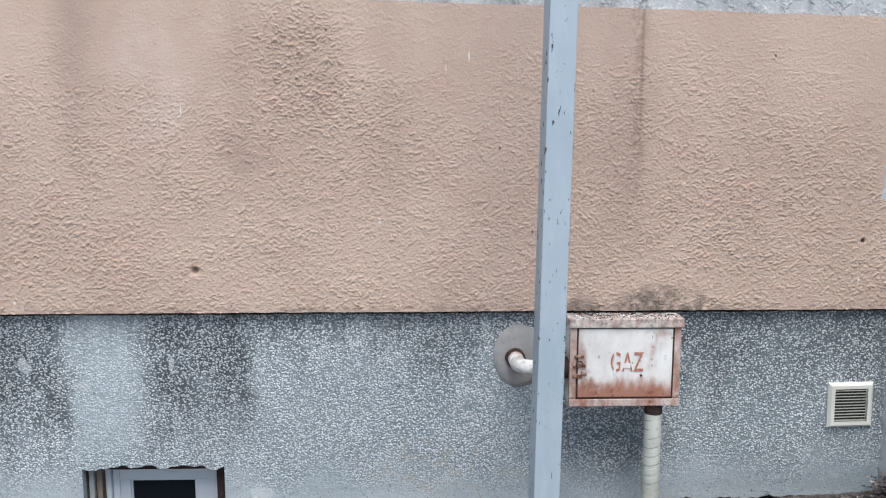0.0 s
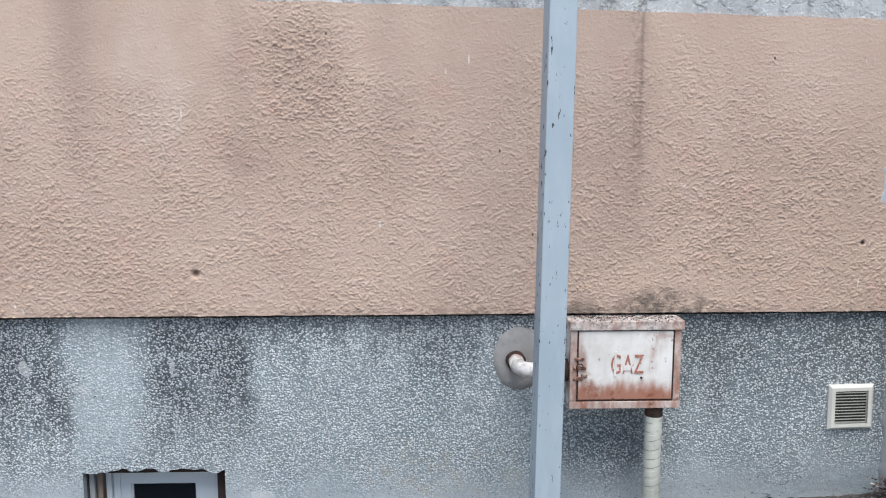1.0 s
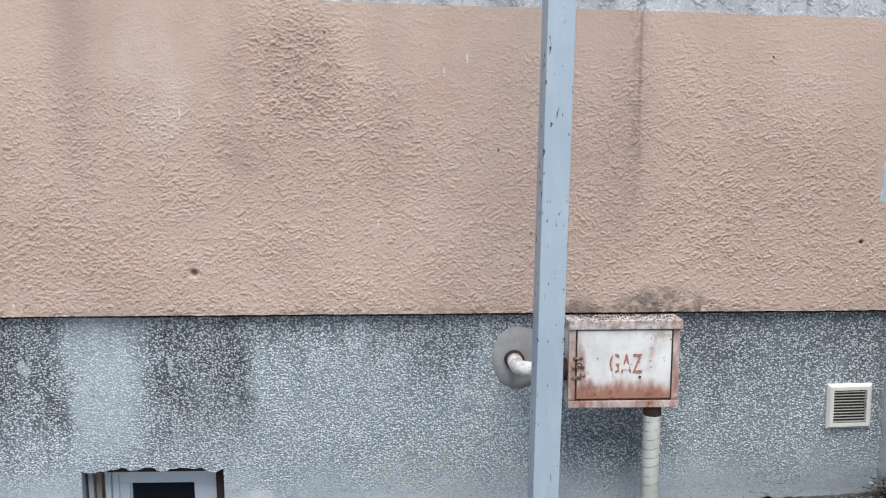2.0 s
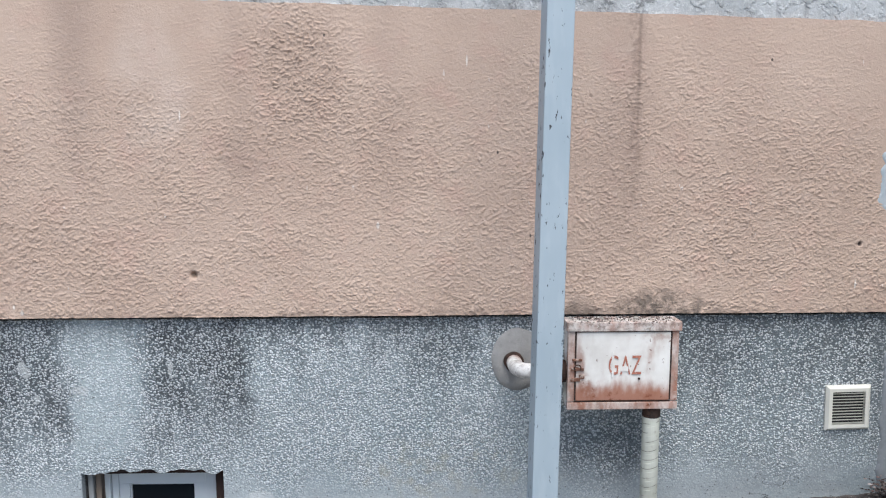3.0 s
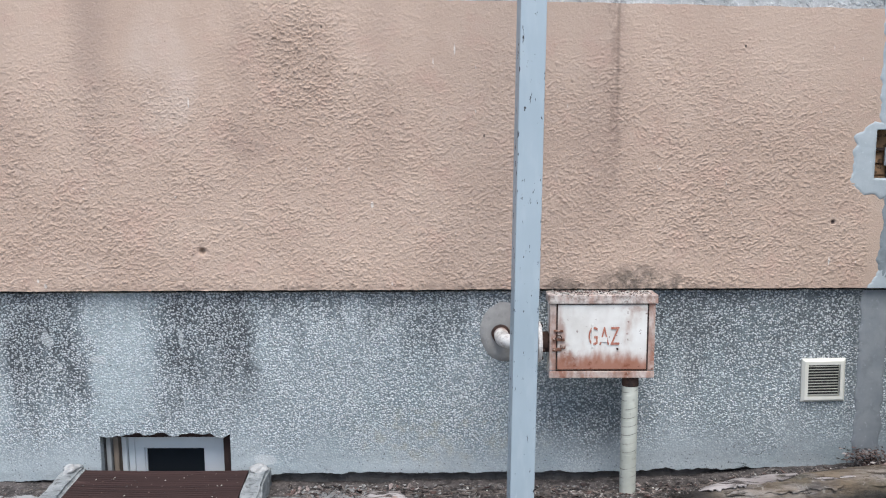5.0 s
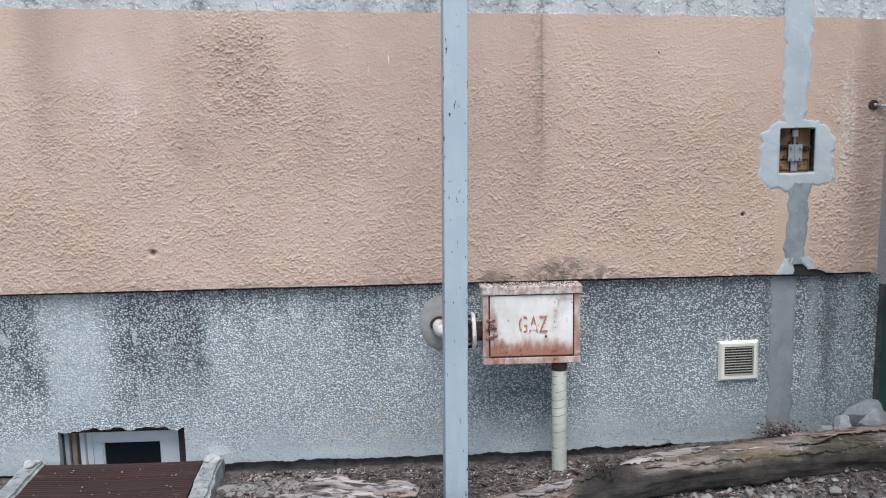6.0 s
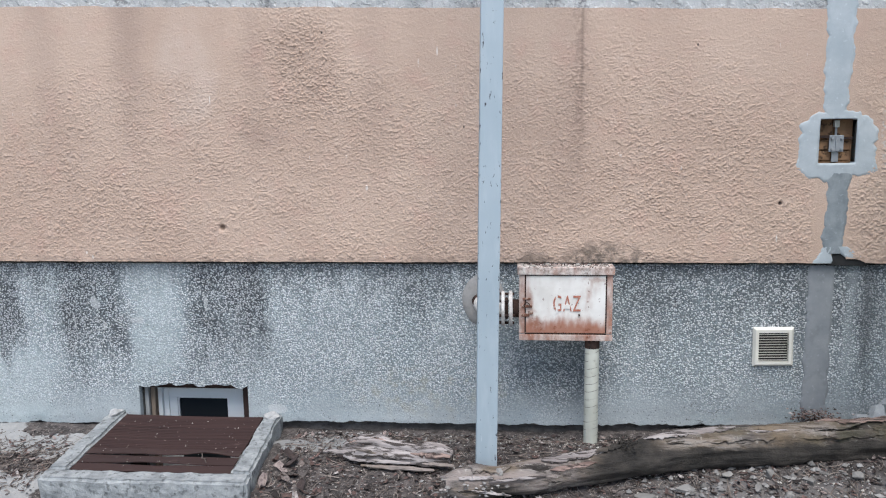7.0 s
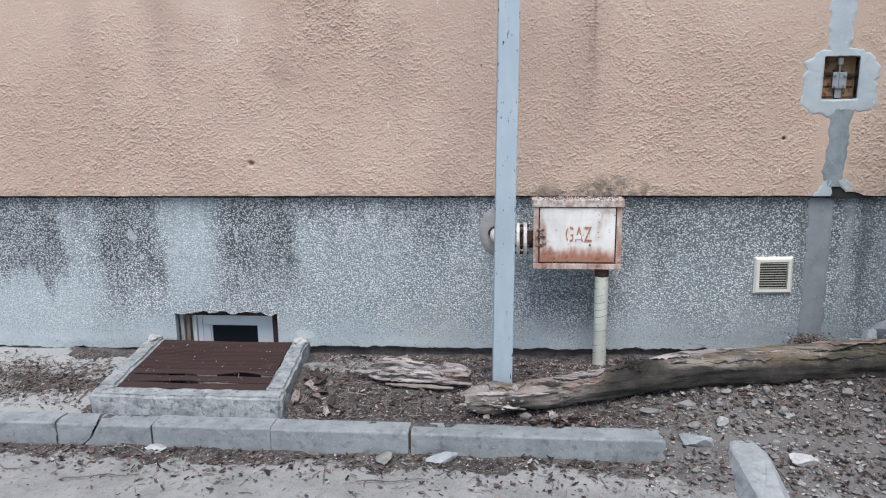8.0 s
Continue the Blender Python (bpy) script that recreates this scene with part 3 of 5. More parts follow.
def add_tube(bm, points, radii, sides=20, caps=True, wobble=None):
    """A round skin along points, one radius for each."""
    rings = []
    pts = [Vector(q) for q in points]
    up = Vector((0, 0, 1))
    for i, c in enumerate(pts):
        d = (pts[min(i + 1, len(pts) - 1)] - pts[max(i - 1, 0)]).normalized()
        a = d.cross(up)
        if a.length < 0.05:
            a = d.cross(Vector((0, 1, 0)))
        a.normalize()
        b = a.cross(d)
        ring = []
        for k in range(sides):
            w = 2 * math.pi * k / sides
            r = radii[i] * (wobble(i / (len(pts) - 1), w, c) if wobble else 1.0)
            ring.append(bm.verts.new(c + a * (math.cos(w) * r) + b * (math.sin(w) * r)))
        rings.append(ring)
    for r0, r1 in zip(rings, rings[1:]):
        for k in range(sides):
            bm.faces.new((r0[k], r0[(k + 1) % sides], r1[(k + 1) % sides], r1[k]))
    if caps:
        bm.faces.new(rings[0][::-1])
        bm.faces.new(rings[-1])
    return bm


def tube(points, radii, sides=20, caps=True, wobble=None):
    return add_tube(bmesh.new(), points, radii, sides, caps, wobble)


def lattice(x, y, seed):
    """Smooth value noise in the range 0..1, for arrays."""
    xi, yi = np.floor(x).astype(np.int64), np.floor(y).astype(np.int64)
    fx, fy = x - xi, y - yi
    fx, fy = fx * fx * (3 - 2 * fx), fy * fy * (3 - 2 * fy)

    def h(a, b):
        q = (a * 374761393 + b * 668265263 + seed * 974634533) & 0x7FFFFFFF
        q = ((q ^ (q >> 13)) * 1274126177) & 0x7FFFFFFF
        return ((q ^ (q >> 16)) & 0xFFFF) / 65535.0

    top = h(xi, yi) * (1 - fx) + h(xi + 1, yi) * fx
    low = h(xi, yi + 1) * (1 - fx) + h(xi + 1, yi + 1) * fx
    return top * (1 - fy) + low * fy


def fbm(x, y, seed, octaves=4):
    out, amp, total = 0.0, 1.0, 0.0
    for k in range(octaves):
        out = out + amp * lattice(x * 2 ** k, y * 2 ** k, seed + k * 17)
        total += amp
        amp *= 0.5
    return out / total


def step(v, a, b):
    q = np.clip((v - a) / (b - a), 0, 1)
    return q * q * (3 - 2 * q)


class Sheet:
    """A wall skin facing the street (-y), made of grids with their own lower and upper edges, and returns to the back."""

    def __init__(self):
        self.v, self.f, self.n = [], [], 0

    def grid(self, pts, nx, nz):
        idx = np.arange(nx * nz).reshape(nx, nz) + self.n
        quads = np.stack([idx[:-1, :-1], idx[1:, :-1], idx[1:, 1:], idx[:-1, 1:]], -1).reshape(-1, 4)
        self.v.append(pts.reshape(-1, 3))
        self.f.append(quads)
        self.n += nx * nz

    def add(self, x0, x1, low, high, cell, y, relief=None, depth=0.05, returns="btlr"):
        nx = max(2, int(round((x1 - x0) / cell)) + 1)
        xs = np.linspace(x0, x1, nx)
        lo = low(xs) if callable(low) else np.full(nx, low)
        hi = high(xs) if callable(high) else np.full(nx, high)
        nz = max(2, int(round(float(np.max(hi - lo)) / cell)) + 1)
        t = np.linspace(0, 1, nz)
        X = np.repeat(xs[:, None], nz, 1)
        Z = lo[:, None] * (1 - t) + hi[:, None] * t
        Y = np.full_like(X, y)
        if relief is not None:
            Y = Y - relief(X, Z)
        P = np.stack([X, Y, Z], -1)
        self.grid(P, nx, nz)
        for side, line in (("b", P[:, 0]), ("t", P[:, -1]), ("l", P[0]), ("r", P[-1])):
            if side in returns:
                back = line.copy()
                back[:, 1] = y + depth
                self.grid(np.stack([line, back], 1), len(line), 2)
        return self

    def make(self, name, mat):
        me = bpy.data.meshes.new(name)
        verts, faces = np.concatenate(self.v), np.concatenate(self.f)
        me.vertices.add(len(verts))
        me.vertices.foreach_set("co", verts.astype(np.float32).ravel())
        me.loops.add(len(faces) * 4)
        me.loops.foreach_set("vertex_index", faces.astype(np.int32).ravel())
        me.polygons.add(len(faces))
        me.polygons.foreach_set("loop_start", np.arange(0, len(faces) * 4, 4, dtype=np.int32))
        me.polygons.foreach_set("use_smooth", np.ones(len(faces), dtype=bool))
        me.update(calc_edges=True)
        me.validate()
        me.materials.append(mat)
        return new(name, me)


# ---- the wall ----
FACE, BASE = 3.60, 3.64          # street faces of the painted panel and of the plinth
WX0, WX1, WZ0 = -1.372, -0.717, 0.226   # basement window opening
HX0, HX1, HZ0, HZ1 = 2.376, 2.558, 1.492, 1.716   # recess in the panel
END = 2.915                      # corner of the building


def stucco_relief(x, z):
    warp = lattice(x * 21, z * 21, 5)
    a = fbm(x * 104 + 1.3 * warp, z * 140 - 1.0 * warp, 11, 3)
    b = fbm((x * 0.8 + z * 0.6) * 150 - 0.8 * warp, (z * 0.8 - x * 0.6) * 165 + 0.8 * warp, 12, 3)
    crowd = fbm(x * 9, z * 10, 19, 3) - 0.5
    h = 1.25 * step(a + 0.28 * crowd, 0.40, 0.88) + 0.9 * step(b + 0.2 * crowd, 0.40, 0.88)
    h = h * (0.6 + 0.8 * lattice(x * 43, z * 51, 23))
    soft = 0.28 + 0.72 * step(z + 0.9 * (fbm(x * 1.3, z * 1.3, 31, 3) - 0.5), 2.2, 1.7)
    rough = 1.5 * np.exp(-(((x + 0.33) / 0.20) ** 2 + ((z - 2.07) / 0.24) ** 2))
    patchy = 0.65 + 0.7 * fbm(x * 2.3, z * 2.3, 77, 3)
    hole = -0.024 * np.exp(-(((x + 0.80) / 0.015) ** 2 + ((z - 1.162) / 0.015) ** 2))
    nail = -0.014 * np.exp(-(((x - 2.2) / 0.009) ** 2 + ((z - 1.285) / 0.009) ** 2))
    trowelled = 1 - np.maximum(step(x, 2.355, 2.385) * step(x, 2.575, 2.53), step(np.hypot(x - 2.467, z - 1.60), 0.25, 0.20))
    return trowelled * (h * 0.0031 * (soft * patchy + rough) + 0.004 * fbm(x * 3, z * 3, 40, 2)) + hole + nail


def panel_low(x):
    jag = 0.970 + 0.004 * (fbm(x * 14, x * 0, 3, 3) - 0.5)
    notch = 0.062 * np.clip(1 - np.abs((x - 2.505) / 0.045) ** 3, 0, 1) + 0.022 * np.clip(1 - np.abs((x - 2.58) / 0.07) ** 2, 0, 1)
    return jag + notch


def panel_high(x):
    return 2.325 - 0.027 * x + 0.012 * (fbm(x * 9, x * 0 + 2, 21, 4) - 0.5)


s = Sheet()
s.add(-2.75, HX0, panel_low, panel_high, 0.0034, FACE, stucco_relief, 0.06, "btr")
s.add(HX0, HX1, panel_low, HZ0, 0.005, FACE, stucco_relief, 0.06, "bt")
s.add(HX0, HX1, HZ1, panel_high, 0.005, FACE, stucco_relief, 0.06, "bt")
s.add(HX1, END, panel_low, panel_high, 0.004, FACE, stucco_relief, 0.06, "btlr")
s.add(-8.0, -2.75, panel_low, panel_high, 0.06, FACE, None, 0.06, "btl")
tagged(s.make("wall_north", PEACH), "peach-painted rough stucco wall with rain streaks and stains", "wall", kind="structure")

s = Sheet()
upper = lambda x, z: 0.010 * fbm(x * 12, z * 12, 51, 4)
s.add(-2.75, END, panel_high, 2.62, 0.02, FACE + 0.012, upper, 0.05, "br")
s.add(-8.0, END, 2.62, 3.4, 0.2, FACE + 0.008, None, 0.30, "tr")
s.add(-8.0, -2.75, panel_high, 2.62, 0.2, FACE + 0.008, None, 0.05, "b")
tagged(s.make("wall_upper", BAND), "bare grey rough render band above the painted wall", "wall", kind="structure")


def plinth_low(x):
    base = np.interp(x, [-3.0, -1.6, -0.4, 1.1, 1.9, 2.4, 3.0], [-0.012, -0.008, 0.026, 0.036, 0.05, 0.06, 0.06])
    broken = step(x, 1.15, 1.35) * step(x, 2.15, 1.9)
    return base + 0.026 * broken * (fbm(x * 19, x * 0 + 9, 28, 4) - 0.42) + 0.018 * (fbm(x * 9, x * 0, 8, 4) - 0.5) + 0.014 * (fbm(x * 42, x * 0 + 3, 18, 3) - 0.5)


def plinth_high(x):
    return 0.953 + 0.008 * (fbm(x * 12, x * 0 + 6, 33, 4) - 0.5)


def window_low(x):
    return WZ0 + 0.050 * (fbm(x * 17, x * 0 + 4, 15, 5) - 0.44)


def plinth_relief(x, z):
    a = fbm(x * 45, z * 45, 61, 2)
    out = 0.003 * a + 0.008 * fbm(x * 2.2, z * 2.2, 62, 3)
    return out + 0.007 * step(z, 0.10, 0.03) * fbm(x * 16, z * 20, 63, 4)


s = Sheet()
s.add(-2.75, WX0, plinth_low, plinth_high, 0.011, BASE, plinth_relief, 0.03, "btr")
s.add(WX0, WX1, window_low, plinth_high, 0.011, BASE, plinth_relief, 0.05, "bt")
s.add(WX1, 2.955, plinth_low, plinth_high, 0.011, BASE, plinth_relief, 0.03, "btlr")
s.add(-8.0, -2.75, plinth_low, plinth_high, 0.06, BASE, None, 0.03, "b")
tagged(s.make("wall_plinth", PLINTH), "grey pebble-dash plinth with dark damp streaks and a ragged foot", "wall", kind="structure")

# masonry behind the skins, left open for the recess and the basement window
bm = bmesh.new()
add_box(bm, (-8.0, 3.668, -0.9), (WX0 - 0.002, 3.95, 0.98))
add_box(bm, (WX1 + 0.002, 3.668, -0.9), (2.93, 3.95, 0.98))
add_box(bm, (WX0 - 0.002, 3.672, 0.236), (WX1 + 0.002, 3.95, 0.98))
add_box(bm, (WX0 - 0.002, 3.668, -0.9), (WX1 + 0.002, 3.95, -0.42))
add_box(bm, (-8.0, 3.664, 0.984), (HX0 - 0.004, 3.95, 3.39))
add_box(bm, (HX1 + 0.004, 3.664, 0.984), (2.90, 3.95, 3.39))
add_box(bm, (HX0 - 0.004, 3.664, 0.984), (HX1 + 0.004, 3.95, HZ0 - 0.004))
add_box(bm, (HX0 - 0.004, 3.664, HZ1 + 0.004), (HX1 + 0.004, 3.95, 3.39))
tagged(mesh_object("wall_core", bm, FOUND), "dark masonry showing under the plinth", "wall", kind="structure")


# ---- ground: one sheet with road, raised strip and light well ----
def ground_height(x, y):
    x, y = np.asarray(x, float), np.asarray(y, float)
    by_wall = np.interp(x, [-4, -1.6, -0.4, 1.0, 1.6, 2.1, 2.6, 3.2], [-0.03, -0.02, 0.005, 0.015, 0.03, 0.06, 0.09, 0.09])
    strip = -0.050 + (by_wall + 0.050) * step(y, 2.70, 3.15)
    strip = strip - 0.035 * step(y, 3.38, 3.55) * step(x, 2.0, 1.5) * step(x, -1.6, -0.5)
    strip = strip + 0.03 * (fbm(x * 6, y * 6, 91, 4) - 0.5) + 0.012 * (fbm(x * 25, y * 25, 95, 3) - 0.5)
    road = -0.17 + 0.018 * (fbm(x * 3, y * 3, 93, 3) - 0.5) + 0.006 * (fbm(x * 30, y * 30, 98, 2) - 0.5)
    road = road + 0.03 * step(y, 2.35, 2.62) * fbm(x * 5, y * 5, 99, 3)
    broken = step(x, 1.40, 1.65)
    k = step(y, 2.66 - 0.5 * broken, 2.71 + 0.30 * broken)
    return road * (1 - k) + strip * k


def spread(a, b, fine, far_a, far_b):
    mid = np.linspace(a, b, int((b - a) / fine) + 1)
    left = a - np.geomspace(0.05, a - far_a, 14)[::-1]
    right = b + np.geomspace(0.05, far_b - b, 14)
    return np.concatenate([left, mid, right])


gx = spread(-2.9, 3.3, 0.02, -60, 60)
gy = np.concatenate([1.85 - np.geomspace(0.05, 60, 16)[::-1], np.arange(1.85, 3.68, 0.02), [3.68, 3.8, 4.5, 8, 20, 60]])
GXX, GYY = np.meshgrid(gx, gy, indexing="ij")
GZZ = ground_height(GXX, GYY)
GZZ[(GYY > 3.69)] = -0.05
verts = np.stack([GXX, GYY, GZZ], -1).reshape(-1, 3)
nyy = len(gy)
faces = []
for i in range(len(gx) - 1):
    cx = (gx[i] + gx[i + 1]) / 2
    for j in range(nyy - 1):
        cy = (gy[j] + gy[j + 1]) / 2
        if -1.47 < cx + 0.1 * (cy - 2.85) < -0.46 and 2.80 < cy < 3.9 and cx < -0.50:
            continue
        a = i * nyy + j
        faces.append((a, a + nyy, a + nyy + 1, a + 1))
me = bpy.data.meshes.new("ground")
me.from_pydata(verts.tolist(), [], faces)
for q in me.polygons:
    q.use_smooth = True
me.materials.append(GROUND)
tagged(new("ground", me), "littered brown soil strip beside a pale dusty concrete road", "ground", kind="structure")


# ---- kerb: separate stones, with the cracked one in three pieces ----
kerb = thing("kerb", (0, 2.69, -0.04), "pale grey concrete kerb with cracks and open joints", "kerb", kind="structure")


def kerb_break(kind, u):
    """Sideways run of a stone's end, u metres along the top and down the front."""
    if kind == "crack":
        return 0.016 * noise.noise(Vector((u * 26, 3.3, 0))) + 0.006 * noise.noise(Vector((u * 90, 1.3, 0)))
    if kind == "split":
        run = min(1.0, max(0.0, (u - 0.13) / 0.11))
        return 0.012 * noise.noise(Vector((u * 22, 8.3, 0))) + 0.006 * noise.noise(Vector((u * 80, 5, 0))) - 0.085 * run ** 1.8 + 0.02 * min(1.0, u / 0.12)
    if kind == "ragged":
        return 0.045 * noise.noise(Vector((u * 17, 6.1, 0))) + 0.02 * noise.noise(Vector((u * 60, 2.1, 0)))
    return 0.002 * noise.noise(Vector((u * 40, 2.2, 0)))


def kerb_stone(x0, x1, drop=0.0, end0="joint", end1="joint"):
    top = -0.040 - drop
    line = [(2.755, -0.32, 0.0), (2.755, top - 0.006, 0.0)]
    line += [(2.750 - 0.110 * k / 6, top, 0.005 + 0.11 * k / 6) for k in range(7)]
    line += [(2.6345, top - 0.004, 0.122)] + [(2.632, top - 0.010 - 0.026 * k, 0.13 + 0.026 * k) for k in range(8)] + [(2.632, -0.32, 0.40)]
    n = max(3, int((x1 - x0) / 0.035))
    bm = bmesh.new()
    rows = []
    for y, z, u in line:
        a, b = x0 + kerb_break(end0, u), x1 + kerb_break(end1, u)
        row = []
        for i in range(n + 1):
            x = a + (b - a) * i / n
            q = Vector((x, y, z)) * 11
            chip = max(0.0, noise.noise(Vector((x * 19, 4, 7))) - 0.28) * 0.035 if abs(u - 0.122) < 0.012 else 0.0
            row.append(bm.verts.new((x, y - 2.69 + 0.0035 * noise.noise(q) + chip * 0.6, z + 0.04 + 0.0035 * noise.noise(q + Vector((9, 2, 4))) - chip)))
        rows.append(row)
    for r0, r1 in zip(rows, rows[1:] + rows[:1]):
        for i in range(n):
            bm.faces.new((r0[i], r0[i + 1], r1[i + 1], r1[i]))
    for i in (0, n):
        cap = bm.faces.new([r[i] for r in rows])
        bmesh.ops.triangulate(bm, faces=[cap])
    return part("kerb_stone", bm, KERB, kerb, smooth=False)


for x0, x1, drop, e0, e1 in ((-7.0, -4.6, 0, "joint", "joint"), (-4.594, -2.15, 0, "joint", "joint"), (-2.145, -1.588, 0.0, "joint", "crack"), (-1.576, -1.395, 0.003, "crack", "split"),
                             (-1.381, -1.080, 0.006, "split", "joint"), (-1.070, -0.462, 0.0, "joint", "joint"), (-0.459, 0.230, 0.002, "joint", "joint"), (0.243, 1.45, 0.004, "joint", "ragged")):
    kerb_stone(x0, x1, drop, e0, e1)


# ---- light well with its concrete curb and slatted cover ----
def skew(x, y):
    return x - 0.098 * (y - 2.775)


well = thing("light_well_curb", (-1.0, 3.2, 0.0), "worn pale concrete curb round a basement light well", "curb")


def curb_arm(x0, x1, y0, y1, top):
    bm = box((x0, y0, -0.45), (x1, y1, top))
    bmesh.ops.subdivide_edges(bm, edges=[e for e in bm.edges if e.calc_length() > 0.3], cuts=24, use_grid_fill=True)
    across = [e for e in bm.edges if 0.06 < e.calc_length() < 0.2 and abs((e.verts[0].co - e.verts[1].co).z) < 1e-6]
    bmesh.ops.subdivide_edges(bm, edges=across, cuts=4, use_grid_fill=True)
    bmesh.ops.bevel(bm, geom=[e for e in bm.edges if e.calc_face_angle(0) > 1.0], offset=0.014, segments=3, affect="EDGES")
    for v in bm.verts:
        q = v.co * 13
        w = Vector((noise.noise(q), noise.noise(q + Vector((7, 0, 3))), noise.noise(q + Vector((1, 8, 5)))))
        v.co += w * 0.009 + Vector((noise.noise(v.co * 33), noise.noise(v.co * 29), noise.noise(v.co * 31))) * 0.004
        v.co.x = skew(v.co.x, v.co.y)
    bm.transform(Matrix.Translation((1.0, -3.2, 0)))
    return bm


part("front_arm", curb_arm(-1.465, -0.437, 2.755, 2.862, 0.066), CURB, well)
part("side_arm", curb_arm(-1.467, -1.362, 2.858, 3.648, 0.072), CURB, well)
part("side_arm", curb_arm(-0.535, -0.436, 2.858, 3.648, 0.075), CURB, well)
for lx in (skew(-1.415, 3.6), skew(-0.486, 3.6)):
    bm = bmesh.new()
    bmesh.ops.create_icosphere(bm, subdivisions=3, radius=0.034)
    for v in bm.verts:
        v.co *= 1 + 0.5 * noise.noise(v.co * 30 + Vector((lx, 0, 0)))
        v.co = Vector((v.co.x * 1.15 + lx + 1.0, v.co.y * 1.3 + 3.575 - 3.2, v.co.z * 0.65 + 0.074))
    part("mortar_lump", bm, WHITE_STONE, well, "pale crumbling mortar lump")
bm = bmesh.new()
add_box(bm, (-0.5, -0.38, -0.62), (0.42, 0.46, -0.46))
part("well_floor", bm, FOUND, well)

cover = thing("well_cover", (-0.99, 3.23, 0.06), "rusty brown slatted metal cover with bent, torn strips", "grate")
for k in range(23):
    y = 3.125 + k * 0.0212
    xl, xr = skew(-1.362, y) + 0.006, skew(-0.535, y) - 0.006
    bm = bmesh.new()
    n = 10
    rows = []
    for i in range(n + 1):
        x = xl + (xr - xl) * i / n
        sag = 0.004 * noise.noise(Vector((x * 3, y * 5, 1.7))) - 0.006 * math.sin(math.pi * i / n)
        rows.append([bm.verts.new((x + 0.99, y - 3.23 + dy, dz + sag)) for dy, dz in ((-0.0085, -0.012), (-0.0085, 0.0), (0.0, 0.004), (0.0085, 0.0), (0.0085, -0.012))])
    for r0, r1 in zip(rows, rows[1:]):
        for j in range(5):
            bm.faces.new((r0[j], r1[j], r1[(j + 1) % 5], r0[(j + 1) % 5]))
    bm.faces.new(rows[0])
    bm.faces.new(rows[-1][::-1])
    part("slat", bm, SLAT, cover)


def strip(y0, y1, lift, label=""):
    """A wide flat strip of the cover; lift(u, v) raises it along its length u and across v."""
    bm = bmesh.new()
    nu, nv = 28, 5
    g = [[None] * (nv + 1) for _ in range(nu + 1)]
    for i in range(nu + 1):
        for j in range(nv + 1):
            u, v = i / nu, j / nv
            y = y0 + (y1 - y0) * v
            x = skew(-1.362, y) + 0.008 + (skew(-0.535, y) - skew(-1.362, y) - 0.016) * u
            g[i][j] = bm.verts.new((x + 0.99, y - 3.23, lift(u, v) + 0.003 * noise.noise(Vector((x * 9, y * 9, 3)))))
    for i in range(nu):
        for j in range(nv):
            bm.faces.new((g[i][j], g[i + 1][j], g[i + 1][j + 1], g[i][j + 1]))
    made = bmesh.ops.extrude_face_region(bm, geom=bm.faces[:])
    bmesh.ops.translate(bm, vec=(0, 0, -0.004), verts=[q for q in made["geom"] if isinstance(q, bmesh.types.BMVert)])
    return part("bent_strip", bm, SLAT, cover, label)


strip(3.045, 3.120, lambda u, v: 0.004 + (0.020 * math.exp(-((u - 0.80) / 0.13) ** 2) + 0.007 * math.exp(-((u - 0.35) / 0.3) ** 2)) * (1 - v) ** 1.5, "torn strip arched off the cover")
strip(2.953, 3.046, lambda u, v: 0.001 - 0.003 * v + 0.008 * math.exp(-((u - 0.45) / 0.2) ** 2) * (1 - v))
strip(2.868, 2.951, lambda u, v: -0.002 - 0.007 * math.exp(-((u - 0.45) / 0.2) ** 2) * v)
part("edge_bar", box((skew(-0.535, 3.2) - 0.024 + 0.99, -0.36, -0.03), (skew(-0.535, 3.2) - 0.019 + 0.99, -0.34, -0.012)), RUST, cover)
part("bearer", box((-0.42, -0.30, -0.045), (0.36, -0.27, -0.02)), RUST, cover)
part("bearer", box((-0.44, 0.20, -0.045), (0.34, 0.23, -0.02)), RUST, cover)


# ---- basement window ----
win = thing("window_1", ((WX0 + WX1) / 2, 3.78, -0.1), "small white plastic basement window set deep behind the plinth", "window", kind="structure")
ox, oy, oz = (WX0 + WX1) / 2, 3.78, -0.1


def local(bm):
    bm.transform(Matrix.Translation((-ox, -oy, -oz)))
    return bm


def ring_frame(x0, x1, z0, z1, w, y0, y1, bevel):
    bm = bmesh.new()
    add_box(bm, (x0, y0, z1 - w), (x1, y1, z1), bevel)
    add_box(bm, (x0, y0, z0), (x1, y1, z0 + w), bevel)
    add_box(bm, (x0, y0 + 0.001, z0 + w), (x0 + w, y1 - 0.001, z1 - w), 0)
    add_box(bm, (x1 - w, y0 + 0.001, z0 + w), (x1, y1 - 0.001, z1 - w), 0)
    return bm


part("window_frame", local(ring_frame(-1.287, -0.775, -0.38, 0.190, 0.030, 3.765, 3.83, 0.003)), PVC, win)
part("sash", local(ring_frame(-1.262, -0.842, -0.349, 0.159, 0.052, 3.775, 3.82, 0.004)), PVC, win)
part("glazing_bead", local(ring_frame(-1.214, -0.890, -0.301, 0.111, 0.012, 3.785, 3.81, 0.002)), PVC, win)
part("pane", local(box((-1.208, 3.795, -0.296), (-0.896, 3.801, 0.105))), GLASS, win)
part("jamb_board", local(box((WX0 + 0.002, 3.69, -0.42), (WX0 + 0.026, 3.84, 0.222), 0.004)), PVC_OLD, win, "grey painted jamb")
part("jamb_board", local(box((WX0 + 0.028, 3.715, -0.42), (-1.318, 3.83, 0.222), 0.003)), TIMBER, win, "old timber jamb")
